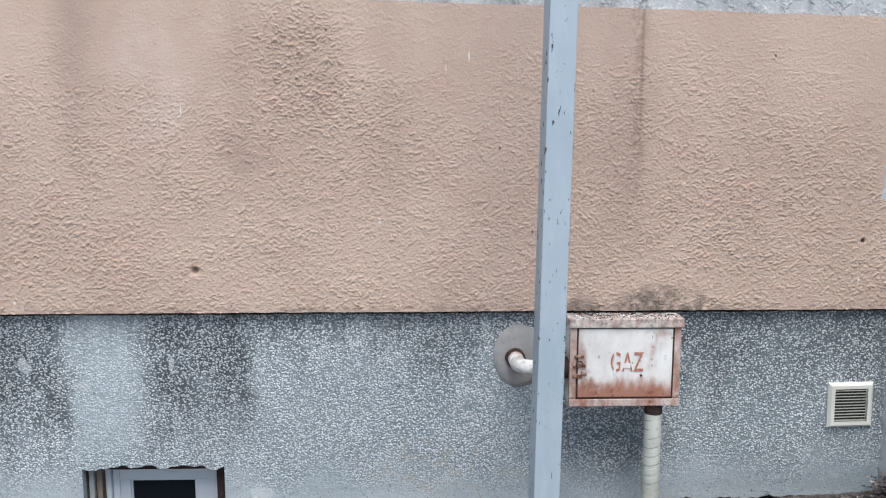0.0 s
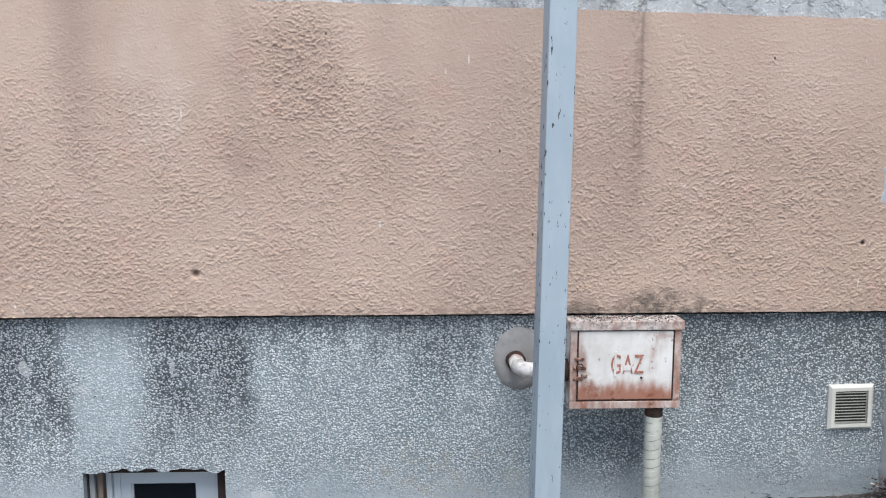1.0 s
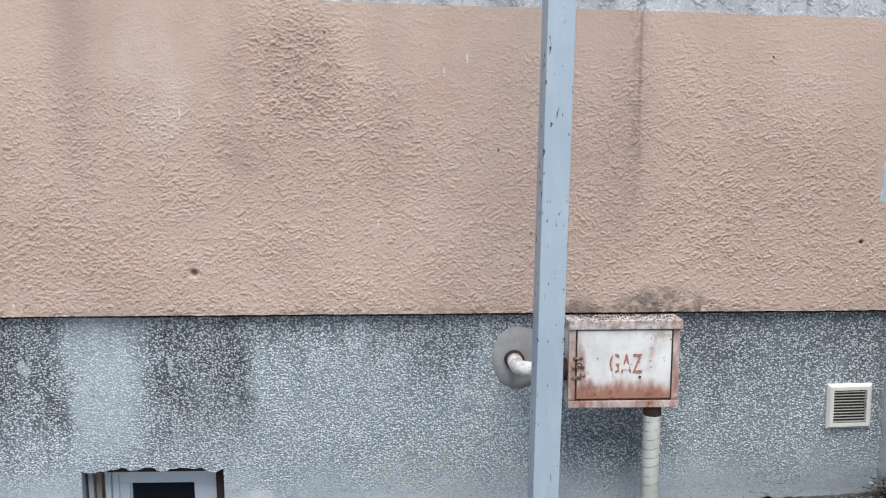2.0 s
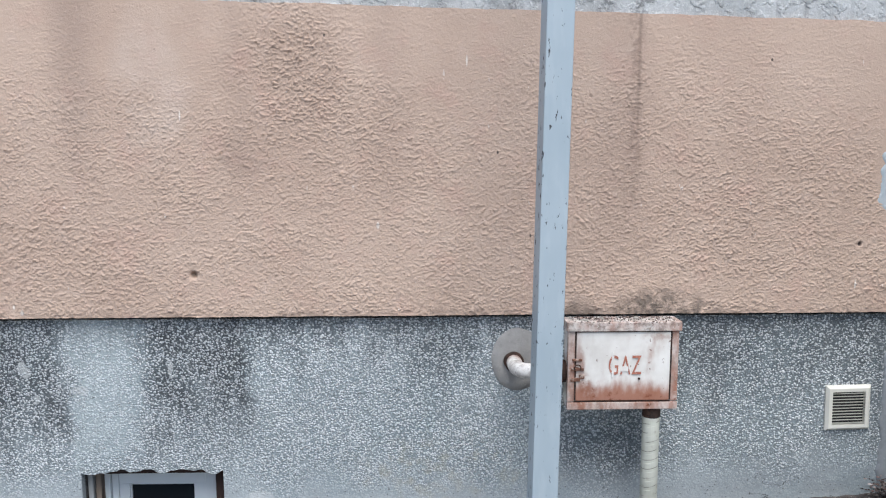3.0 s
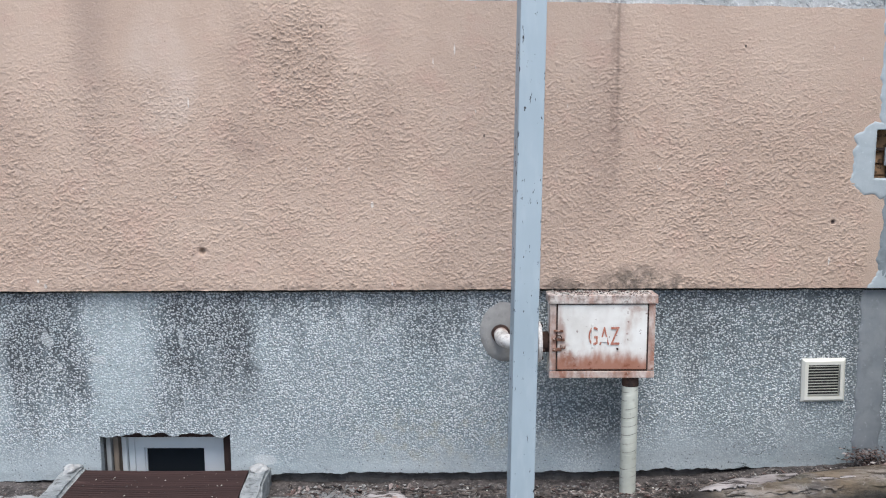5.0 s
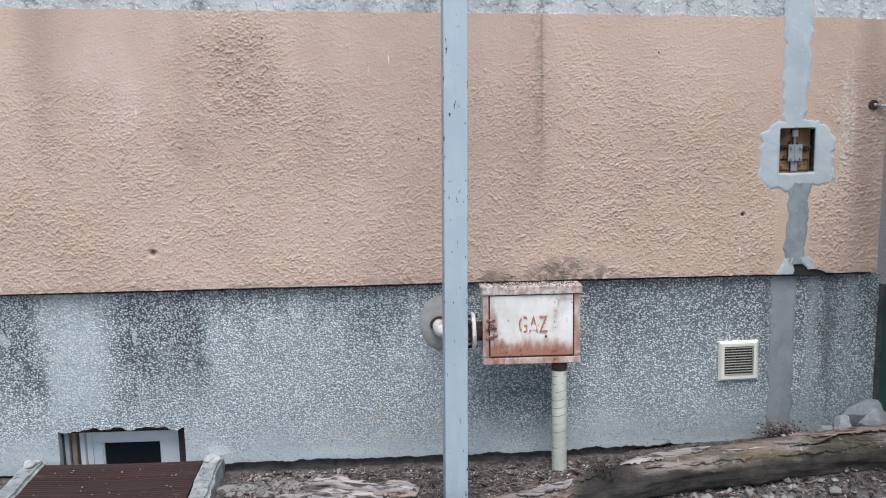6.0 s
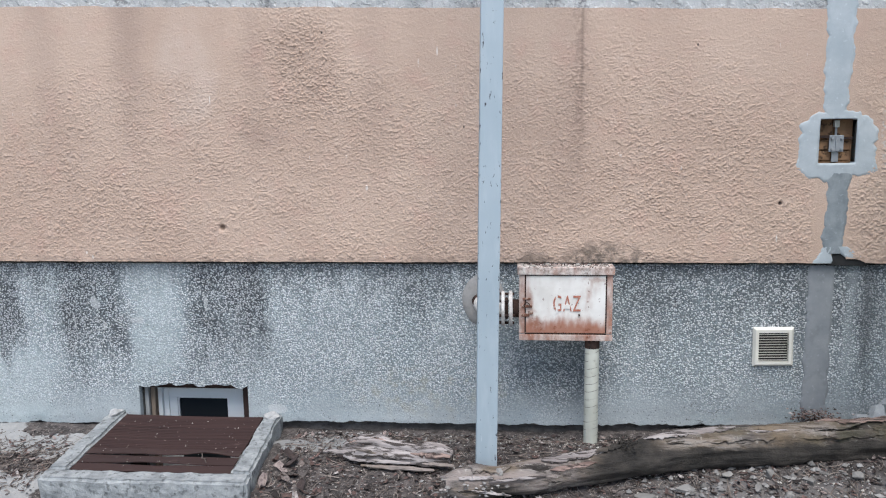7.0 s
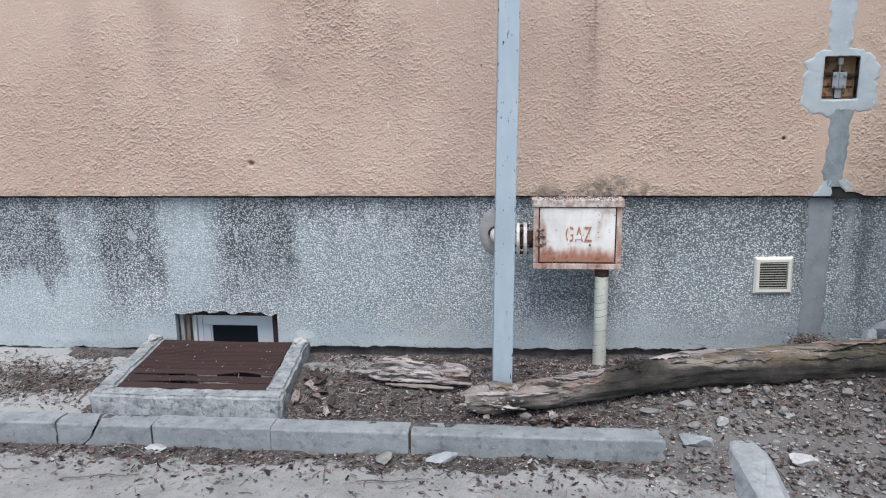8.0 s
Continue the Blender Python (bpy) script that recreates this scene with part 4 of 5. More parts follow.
part("filler_strip", local(box((-0.8415, 3.772, -0.349), (-0.8055, 3.82, 0.1595), 0.002)), PVC, win)
part("filler_strip", local(box((-1.315, 3.745, -0.42), (-1.290, 3.83, 0.210), 0.003)), PVC, win)
part("jamb_board", local(box((-0.773, 3.70, -0.42), (WX1 - 0.003, 3.84, 0.222), 0.004)), DARKTIMBER, win, "dark brown timber jamb")
# dark strip stands in for the dark ragged cavity above the frame
part("head_gap_strip", local(box((WX0 + 0.02, 3.70, 0.192), (WX1 - 0.02, 3.84, 0.226), 0.003)), DARKTIMBER, win)
# near-black sheet stands in for the unlit room behind the pane
part("unlit_room_sheet", local(box((WX0, 3.96, -0.42), (WX1, 4.0, 0.24))), BLACK, win)


# ---- cement repairs round the recess ----
def run(name, z0, z1, left, right, y, thick, mat, label, wob=0.015, n=120, seed=1):
    """An upright smear of cement with uneven sides."""
    bm = bmesh.new()
    f, b = [], []
    for i in range(n + 1):
        t = i / n
        z = z0 + (z1 - z0) * t
        xl = left(t) + wob * (noise.noise(Vector((seed, z * 13, 0))) + 0.55 * noise.noise(Vector((seed, z * 34, 5))) + 0.25 * noise.noise(Vector((seed, z * 90, 9))))
        xr = right(t) + wob * (noise.noise(Vector((seed + 7, z * 13, 0))) + 0.55 * noise.noise(Vector((seed + 7, z * 34, 5))) + 0.25 * noise.noise(Vector((seed + 7, z * 90, 9))))
        row = []
        for k in range(9):
            u = k / 8
            dome = thick * (0.55 + 0.45 * min(1, 4 * u, 4 * (1 - u)) + 0.25 * noise.noise(Vector((u * 3, z * 9, seed))))
            row.append(bm.verts.new((xl + (xr - xl) * u, y - dome, z)))
        f.append(row)
        b.append((bm.verts.new((xl - 0.004, y + 0.002, z)), bm.verts.new((xr + 0.004, y + 0.002, z))))
    for i in range(n):
        for k in range(8):
            bm.faces.new((f[i][k], f[i][k + 1], f[i + 1][k + 1], f[i + 1][k]))
        bm.faces.new((b[i][0], f[i][0], f[i + 1][0], b[i + 1][0]))
        bm.faces.new((f[i][8], b[i][1], b[i + 1][1], f[i + 1][8]))
    ob = mesh_object(name, bm, mat, True)
    return tagged(ob, label, "cement patch", kind="structure")


run("cement_patch", 1.72, 2.62, lambda t: 2.392 - 0.02 * t, lambda t: 2.498 + 0.02 * min(1, 3 * t), FACE, 0.0035, PATCH, "smooth blue-grey cement run over a filled cable chase", seed=3)
run("cement_patch", 1.02, 1.44, lambda t: 2.425 + 0.012 * t, lambda t: 2.525 + 0.02 * t, FACE, 0.0035, PATCH_MID, "damp grey cement run below the wall recess", seed=8)
run("cement_patch", 0.968, 1.055, lambda t: 2.385 + 0.05 * t, lambda t: 2.468 + 0.02 * t, FACE, 0.0035, PATCH, "small cement dab at the panel edge", seed=12)
run("cement_patch", 1.0, 1.058, lambda t: 2.55 - 0.06 * t, lambda t: 2.665 - 0.12 * t, FACE, 0.0035, PATCH, "small cement dab at the panel edge", seed=14)
run("cement_patch", 0.06, 0.952, lambda t: 2.385 - 0.004 * t, lambda t: 2.51 - 0.004 * t, BASE - 0.008, 0.005, PATCH_DARK, "smooth dark cement strip down the plinth", 0.014, seed=19)

bm = bmesh.new()
hc = Vector(((HX0 + HX1) / 2, 0, (HZ0 + HZ1) / 2))
n, rows = 160, []
for i in range(n):
    w = 2 * math.pi * i / n
    c, sn = math.cos(w), math.sin(w)
    k = 1 / max(abs(c) / ((HX1 - HX0) / 2), abs(sn) / ((HZ1 - HZ0) / 2))
    inner = Vector((c * k, 0, sn * k))
    pw = 2.6 if sn > 0 else 5.0
    e = (abs(c / 0.192) ** pw + abs(sn / (0.155 if sn > 0 else 0.19)) ** pw) ** (-1 / pw)
    e *= 1 + 0.14 * noise.noise(Vector((c * 3, sn * 3, 2))) + 0.11 * noise.noise(Vector((c * 6, sn * 6, 6))) + 0.03 * noise.noise(Vector((c * 19, sn * 19, 1)))
    outer = Vector((c * e, 0, sn * e))
    row = []
    for j in range(7):
        t = j / 6
        q = inner.lerp(outer, t)
        dome = 0.0050 * (1 - 0.6 * t) + 0.0015 * noise.noise(q * 30)
        row.append(bm.verts.new((hc.x + q.x, FACE - dome, hc.z + q.z)))
    row.append(bm.verts.new((hc.x + outer.x * 1.02, FACE + 0.002, hc.z + outer.z * 1.02)))
    row.insert(0, bm.verts.new((hc.x + inner.x, FACE + 0.05, hc.z + inner.z)))
    rows.append(row)
for i in range(n):
    r0, r1 = rows[i], rows[(i + 1) % n]
    for j in range(8):
        bm.faces.new((r0[j], r1[j], r1[j + 1], r0[j + 1]))
tagged(mesh_object("cement_patch", bm, PATCH, True), "smooth blue-grey cement collar round a square wall recess", "cement patch", kind="structure")

# near-black block gives the panel notch the darkness of a hole
bm = box((2.455, 3.606, 0.955), (2.665, 3.634, 1.045), 0.004)
tagged(mesh_object("notch_dark_block", bm, BLACK), "black block standing in for the dark hole in the broken panel edge", "tar plug", kind="structure")

# recess with the earthing clamp
rec = thing("wall_recess", (hc.x, FACE, hc.z), "open square wall recess with brown brick sides", "recess", kind="structure")
bm = bmesh.new()
w2, h2 = (HX1 - HX0) / 2, (HZ1 - HZ0) / 2
add_box(bm, (-w2 - 0.01, 0.066, -h2 - 0.01), (w2 + 0.01, 0.10, h2 + 0.01))
for z in (-0.075, -0.02, 0.04, 0.085):
    add_box(bm, (-w2, 0.055, z - 0.024), (-0.008, 0.07, z + 0.024), 0.003)
    add_box(bm, (0.006, 0.055, z - 0.026), (w2, 0.07, z + 0.022), 0.003)
part("brick_lining", bm, BRICKY, rec)
bm = bmesh.new()
for x in (-w2 - 0.002, w2 - 0.006):
    add_box(bm, (x, 0.050, -h2), (x + 0.008, 0.07, h2))
add_box(bm, (-w2, 0.052, h2 - 0.006), (w2, 0.10, h2 + 0.002))
add_box(bm, (-w2, 0.052, -h2 - 0.002), (w2, 0.10, -h2 + 0.006))
part("side_lining", bm, BRICKY, rec)
clamp = thing("earthing_clamp", (hc.x + 0.008, FACE + 0.035, hc.z), "grey metal clamp joining an upright conductor inside the recess", "clamp")
part("conductor", tube([(0, 0.01, h2 - 0.005), (0, 0.01, 0.02)], [0.006, 0.006], 10), STEEL, clamp)
part("cap", box((-0.012, -0.003, 0.07), (0.012, 0.022, 0.105), 0.003), VENTW, clamp)
part("strip", box((-0.017, 0.004, -h2 + 0.004), (0.017, 0.012, -0.02), 0.002), STEEL, clamp)
bm = box((-0.036, -0.006, -0.055), (0.036, 0.004, 0.03), 0.003)
add_box(bm, (-0.006, -0.012, -0.052), (0.006, -0.005, 0.028), 0.002)
part("plate", bm, STEEL, clamp)
for x in (-0.024, 0.024):
    for z in (-0.04, 0.015):
        part("bolt", tube([(x, -0.016, z), (x, 0.0, z)], [0.007, 0.007], 6), STEEL, clamp)
part("lug", box((-0.085, 0.0, 0.016), (-0.03, 0.008, 0.03), 0.002), RUST, clamp)
part("lug", box((0.03, 0.0, 0.008), (0.085, 0.008, 0.022), 0.002), RUST, clamp)


# ---- gas cabinet ----
cab = thing("gas_cabinet", (1.083, 3.40, 0.588), "rust-stained white metal gas cabinet standing off the plinth on its pipes", "cabinet")
BW, BH, BD = 0.490, 0.395, 0.105
hw = BW / 2
bm = bmesh.new()
add_box(bm, (-hw + 0.006, 0.012, 0.003), (hw - 0.006, BD, BH - 0.030), 0.004)
part("body", bm, BODYPAINT, cab)
bm = bmesh.new()
add_box(bm, (-hw + 0.004, 0.002, 0.0), (hw - 0.002, 0.03, 0.033), 0.004)
part("bottom_rail", bm, RAILPAINT, cab)
part("side_rail", box((-hw + 0.004, 0.003, 0.037), (-hw + 0.034, 0.03, BH - 0.046), 0.004), RAILPAINT, cab)
part("side_rail", box((hw - 0.034, 0.003, 0.037), (hw - 0.004, 0.03, BH - 0.046), 0.004), RAILPAINT, cab)
bm = box((-hw - 0.004, -0.008, BH - 0.044), (hw + 0.004, BD, BH - 0.003), 0.005, 3)
part("lid", bm, LIDPAINT, cab, "rusty overhanging lid")
bm = box((-0.2045, -0.004, -0.150), (0.2045, 0.012, 0.1545), 0.004)
bmesh.ops.subdivide_edges(bm, edges=[e for e in bm.edges if e.calc_length() > 0.1], cuts=8, use_grid_fill=True)
for v in bm.verts:
    v.co.y += 0.0025 * noise.noise(Vector((v.co.x * 9, 0, v.co.z * 9)))
door = part("door", bm, DOORPAINT, cab, "white door stained with rust along its foot")
door.location = (0.0, 0.006, 0.191)
bm = bmesh.new()
for z in (-0.155, 0.155):
    add_box(bm, (-0.211, -0.0005, z - 0.005), (0.211, 0.0135, z + 0.003))
for x in (-0.2085, 0.2085):
    add_box(bm, (x - 0.0045, -0.001, -0.149), (x + 0.0045, 0.0145, 0.149))
seam = part("seam", bm, RUST, door)
# the word, with stencil gaps left in the strokes
font = bpy.data.curves.new("gaz", "FONT")
font.body = "GAZ"
font.size = 0.122
font.align_x = "CENTER"
font.extrude = 0.0008
font.space_character = 1.12
word = new("word", font)
bpy.context.view_layer.update()
me = bpy.data.meshes.new_from_object(word.evaluated_get(bpy.context.evaluated_depsgraph_get()))
scene.collection.objects.unlink(word)
bpy.data.objects.remove(word)
me.materials.clear()
me.materials.append(RED)
letters = new("lettering", me)
letters.parent = door
letters.matrix_basis = pose(0.006, -0.0068, -0.032, 90, 0, 0) @ Matrix.Diagonal((0.55, 1.0, 1.0, 1.0))
tagged(letters, "faded red stencilled word GAZ")
bm = bmesh.new()
add_box(bm, (-0.050, -0.0082, -0.045), (-0.041, -0.0050, 0.065))
add_box(bm, (-0.010, -0.0082, -0.018), (0.022, -0.0050, 0.004))
part("stencil_gap", bm, DOORPAINT, door)
for lo, hi in (((-0.222, -0.010, 0.028), (-0.180, 0.004, 0.038)), ((-0.226, -0.012, -0.014), (-0.172, 0.004, 0.0)), ((-0.228, -0.010, -0.062), (-0.186, 0.004, -0.046)), ((-0.192, -0.010, -0.05), (-0.168, 0.004, -0.032))):
    part("hasp", box(lo, hi, 0.003), HASP, door, "rusted hasp")
part("padlock_eye", tube([(-0.2 + 0.014 * math.cos(a), -0.014, 0.0 + 0.014 * math.sin(a)) for a in np.linspace(-0.5, 3.9, 12)], [0.003] * 12, 8), RUST, door)
part("stud", tube([(0.07, -0.009, -0.052), (0.07, -0.002, -0.052)], [0.005, 0.005], 10), RUST, door)

# crumbs and droppings on the lid
def chips(name, count, place, size, mat, label, category, flat=1.0, seed=1):
    """Many small angular bits in one mesh."""
    rng = np.random.RandomState(seed)
    base = np.array([(0, 0, 1), (0.9, 0, 0.2), (0.2, 0.9, 0.1), (-0.9, 0.1, 0.2), (-0.1, -0.9, 0.1), (0.1, 0, -0.7)], float)
    tri = np.array([(0, 1, 2), (0, 2, 3), (0, 3, 4), (0, 4, 1), (5, 2, 1), (5, 3, 2), (5, 4, 3), (5, 1, 4)])
    V, F = [], []
    for i in range(count):
        x, y, z = place(rng)
        r = size(rng)
        b = base * (1 + rng.uniform(-0.35, 0.35, (6, 3))) * r * np.array([1, rng.uniform(0.5, 1.0), flat * rng.uniform(0.5, 1.0)])
        a = rng.uniform(0, 6.28)
        c, sn = math.cos(a), math.sin(a)
        q = np.stack([b[:, 0] * c - b[:, 1] * sn, b[:, 0] * sn + b[:, 1] * c, b[:, 2]], -1)
        V.append(q + (x, y, z + 0.35 * r * flat))
        F.append(tri + 6 * i)
    me = bpy.data.meshes.new(name)
    me.from_pydata(np.concatenate(V).tolist(), [], np.concatenate(F).tolist())
    me.materials.append(mat)
    return tagged(new(name, me), label, category, kind="stuff")


chips("lid_crumbs", 200, lambda r: (1.083 + r.uniform(-0.23, 0.235), 3.40 + r.uniform(0.0, 0.10), 0.979), lambda r: r.uniform(0.002, 0.006) * (1 + 1.2 * (r.rand() > 0.9)),
      CRUMB, "pale crumbs and droppings scattered on the cabinet lid", "crumbs", 0.8, 5)

# ---- riser pipe and elbow ----
riser = thing("riser_pipe", (1.228, 3.452, 0.0), "cream tape-wrapped gas riser pipe standing in the soil", "pipe")
pts, rad = [], []
for k in range(15):
    z = -0.08 + k * 0.042
    pts += [(0.0, 0, z), (0.0, 0, z + 0.037), (0.0, 0, z + 0.0395)]
    rad += [0.0377, 0.0381, 0.0374]
bm = tube(pts, rad, 24)
for v in bm.verts:
    v.co.z += 0.25 * v.co.x
part("wrapping", bm, TAPE, riser, smooth=False)
part("collar", tube([(0, 0, 0.535), (0, 0, 0.542), (0, 0, 0.60)], [0.036, 0.039, 0.038], 24), RUST, riser, "rusted bare collar")

elbow = thing("elbow_pipe", (0.634, 3.64, 0.745), "rusty white gas pipe bending out of the plinth", "pipe")
AX = -0.172   # the run's distance from the plinth
pts = [(0, 0.06, 0), (0, -0.01, 0), (0.0, -0.06, 0), (0.0, -0.109, 0)]
for k in range(1, 9):
    a = k / 8 * math.pi / 2
    pts.append((0.063 - 0.063 * math.cos(a), -0.109 - 0.063 * math.sin(a), 0))
pts += [(0.15, AX, 0)]
part("bend", tube(pts[3:], [0.034] * len(pts[3:]), 20), PIPEPAINT, elbow, smooth=True)
part("stub", tube(pts[:4], [0.035] * 4, 20), PIPEPAINT, elbow, "rusted stub out of the wall", smooth=True)
for x, r, th, mat in ((0.116, 0.092, 0.018, PIPEPAINT), (0.136, 0.058, 0.016, RUST), (0.155, 0.093, 0.020, PIPEPAINT), (0.177, 0.048, 0.055, RUST)):
    part("flange", tube([(x, AX, 0), (x + 0.003, AX, 0), (x + th - 0.003, AX, 0), (x + th, AX, 0)], [r - 0.004, r, r, r - 0.004], 28), mat, elbow)
for k in range(6):
    a = k * math.pi / 3 + 0.3
    part("bolt", tube([(0.106, AX + 0.076 * math.cos(a), 0.076 * math.sin(a)), (0.185, AX + 0.076 * math.cos(a), 0.076 * math.sin(a))], [0.008, 0.008], 6), RUST, elbow)
bm = bmesh.new()
add_tube(bm, [(0, 0.01, 0), (0, -0.026, 0), (0, -0.032, 0)], [0.047, 0.046, 0.036], 24, True, lambda t, w, c: 1 + 0.08 * noise.noise(Vector((math.cos(w) * 2, math.sin(w) * 2, t))))
part("wall_ring", bm, RUST, elbow, "rust-stained ring where the pipe enters the wall")
bm = bmesh.new()
cc = bm.verts.new((0.652, BASE - 0.014, 0.752))
rings = []
for j, t in enumerate((0.35, 0.7, 0.94, 1.0)):
    ring = []
    for i in range(48):
        w = 2 * math.pi * i / 48
        r = t * (1 + 0.05 * noise.noise(Vector((math.cos(w) * 2, math.sin(w) * 2, 4))))
        ring.append(bm.verts.new((0.652 + 0.125 * r * math.cos(w), BASE - (0.014 if t < 0.9 else 0.011 if t < 1 else -0.004), 0.752 + 0.155 * r * math.sin(w))))
    rings.append(ring)
for i in range(48):
    bm.faces.new((cc, rings[0][i], rings[0][(i + 1) % 48]))
    for r0, r1 in zip(rings, rings[1:]):
        bm.faces.new((r0[i], r1[i], r1[(i + 1) % 48], r0[(i + 1) % 48]))
tagged(mesh_object("cement_patch", bm, COLLAR, True), "round smooth cement patch where the gas pipe enters", "cement patch", kind="structure")

# ---- vent grille ----
vent = thing("vent_grille", (2.213, BASE - 0.004, 0.505), "square ivory plastic vent grille screwed to the plinth", "vent")
vent.matrix_world = pose(2.213, BASE - 0.004, 0.505, 0, -1.2, 0)
a, b, d = 0.106, 0.078, 0.022
bm = bmesh.new()
loops = []
for q, y in ((a, 0.0), (a, -0.010), (a - 0.012, -d), (b, -d), (b, 0.0)):
    loops.append([bm.verts.new((x * q, y, z * q * 1.02)) for x, z in ((-1, -1), (1, -1), (1, 1), (-1, 1))])
for l0, l1 in zip(loops, loops[1:]):
    for i in range(4):
        bm.faces.new((l0[i], l0[(i + 1) % 4], l1[(i + 1) % 4], l1[i]))
part("frame", bm, VENTW, vent)
# near-black plate, so the gaps between the slats read as unlit
part("backing", box((-b, -0.003, -b), (b, 0.0, b)), BLACK, vent)
for k in range(11):
    z = -b + 0.0072 + k * 0.0142
    bm = bmesh.new()
    vs = [bm.verts.new((x, y, zz)) for x in (-b, b) for y, zz in ((-0.0205, z - 0.0016), (-0.0205, z + 0.0014), (-0.0150, z + 0.0016), (-0.0150, z - 0.0014))]
    for i in range(4):
        bm.faces.new((vs[i], vs[(i + 1) % 4], vs[4 + (i + 1) % 4], vs[4 + i]))
    part("slat", bm, VENTS, vent)

# ---- pole ----
pole = thing("steel_pole", (0.678, 3.052, 0.0), "square blue-grey painted steel pole with chipped edges", "pole", turn=(0, 0.88, 4))
bm = box((-0.052, -0.0505, -0.25), (0.050, 0.0505, 4.2), 0.005, 3)
part("tube", bm, POLE, pole)

# ---- gate at the corner ----
gate = thing("metal_gate", (2.965, 3.57, 0.0), "dark green painted sheet metal gate swung open at the wall corner", "gate", turn=(0, 0, -90))
gate_top = 2.27
part("leaf", box((0.004, 0.012, 0.10), (1.60, 0.018, gate_top - 0.01), 0.001), GREEN, gate)
part("stile", box((0.0, -0.016, 0.06), (0.045, 0.030, gate_top), 0.004), GREEN, gate)
part("stile", box((1.56, -0.016, 0.06), (1.605, 0.030, gate_top), 0.004), GREEN, gate)
part("rail", box((0.046, -0.012, 0.06), (1.559, 0.028, 0.105), 0.004), GREEN, gate)
part("rail", box((0.046, -0.012, gate_top - 0.045), (1.559, 0.028, gate_top), 0.004), GREEN, gate)
part("hinge_plate", tube([(-0.034, -0.118, 1.825), (-0.020, -0.118, 1.825)], [0.028, 0.024], 14), RUST, gate)
part("hinge_arm", tube([(-0.022, -0.118, 1.825), (0.0, -0.06, 1.815), (0.01, -0.012, 1.812)], [0.009, 0.008, 0.008], 10), STEEL, gate)
# solid dark block stands in for the unlit gap beside the gate
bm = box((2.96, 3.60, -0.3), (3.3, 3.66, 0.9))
tagged(mesh_object("corner_gap_block", bm, FOUND), "dark block standing in for the shaded gap behind the gate", "wall", kind="structure")


# ---- logs ----
def smooth_path(keys, n):
    """Points and radii on a soft curve through keys of (x, y, z, r)."""
    k = np.array(keys, float)
    t = np.linspace(0, len(k) - 1, n)
    out = []
    for q in t:
        i = min(int(q), len(k) - 2)
        f = q - i
        p0, p1, p2, p3 = k[max(i - 1, 0)], k[i], k[i + 1], k[min(i + 2, len(k) - 1)]
        out.append(0.5 * (2 * p1 + (p2 - p0) * f + (2 * p0 - 5 * p1 + 4 * p2 - p3) * f * f + (3 * p1 - p0 - 3 * p2 + p3) * f ** 3))
    return [tuple(o[:3]) for o in out], [float(o[3]) for o in out]


def log_skin(keys, n, sides, amp, seed):
    pts, rad = smooth_path(keys, n)

    def wob(t, w, c):
        q = Vector((c.x * 4, math.cos(w) * 1.6 + seed, math.sin(w) * 1.6))
        ridge = noise.noise(Vector((c.x * 2.2, math.cos(w) * 4 + seed, math.sin(w) * 4)))
        fine = noise.noise(Vector((c.x * 16, math.cos(w) * 6 + seed, math.sin(w) * 6)))
        return 1 + amp * noise.noise(q) + 0.8 * amp * ridge + 0.5 * amp * fine

    return tube(pts, rad, sides, True, wob)


LOG = [(0.50, 2.84, 0.045, 0.050), (0.60, 2.845, 0.055, 0.078), (0.74, 2.86, 0.058, 0.066), (0.9, 2.90, 0.066, 0.074), (1.1, 2.955, 0.080, 0.068), (1.3, 3.02, 0.092, 0.078),
       (1.6, 3.11, 0.112, 0.092), (1.95, 3.165, 0.120, 0.100), (2.3, 3.21, 0.124, 0.106), (2.8, 3.26, 0.128, 0.110), (3.15, 3.29, 0.13, 0.108)]
long_log = thing("fallen_log", (0, 0, 0), "long weathered log with peeling bark lying along the wall", "log")
part("trunk", log_skin(LOG, 230, 56, 0.17, 3), BARK, long_log, smooth=True)


def sliver(p0, p1, w, h, seed):
    """A torn, tapering flake of wood."""
    p0, p1 = Vector(p0), Vector(p1)
    n = 14
    pts = [p0.lerp(p1, i / n) + Vector((0, 0, 0.5 * w * noise.noise(Vector((i * 0.7, seed, 0))))) for i in range(n + 1)]
    rad = [max(0.003, w * math.sin(math.pi * (0.08 + 0.84 * i / n)) ** 0.5 * (0.8 + 0.4 * noise.noise(Vector((i * 0.9, seed, 4))))) for i in range(n + 1)]
    bm = tube(pts, rad, 8, True, lambda t, a, c: 1 + 0.3 * noise.noise(Vector((t * 6, math.cos(a) * 2 + seed, math.sin(a) * 2))))
    mid = (p0 + p1) / 2
    for v in bm.verts:
        v.co.z = mid.z + (v.co.z - mid.z) * h
    return bm




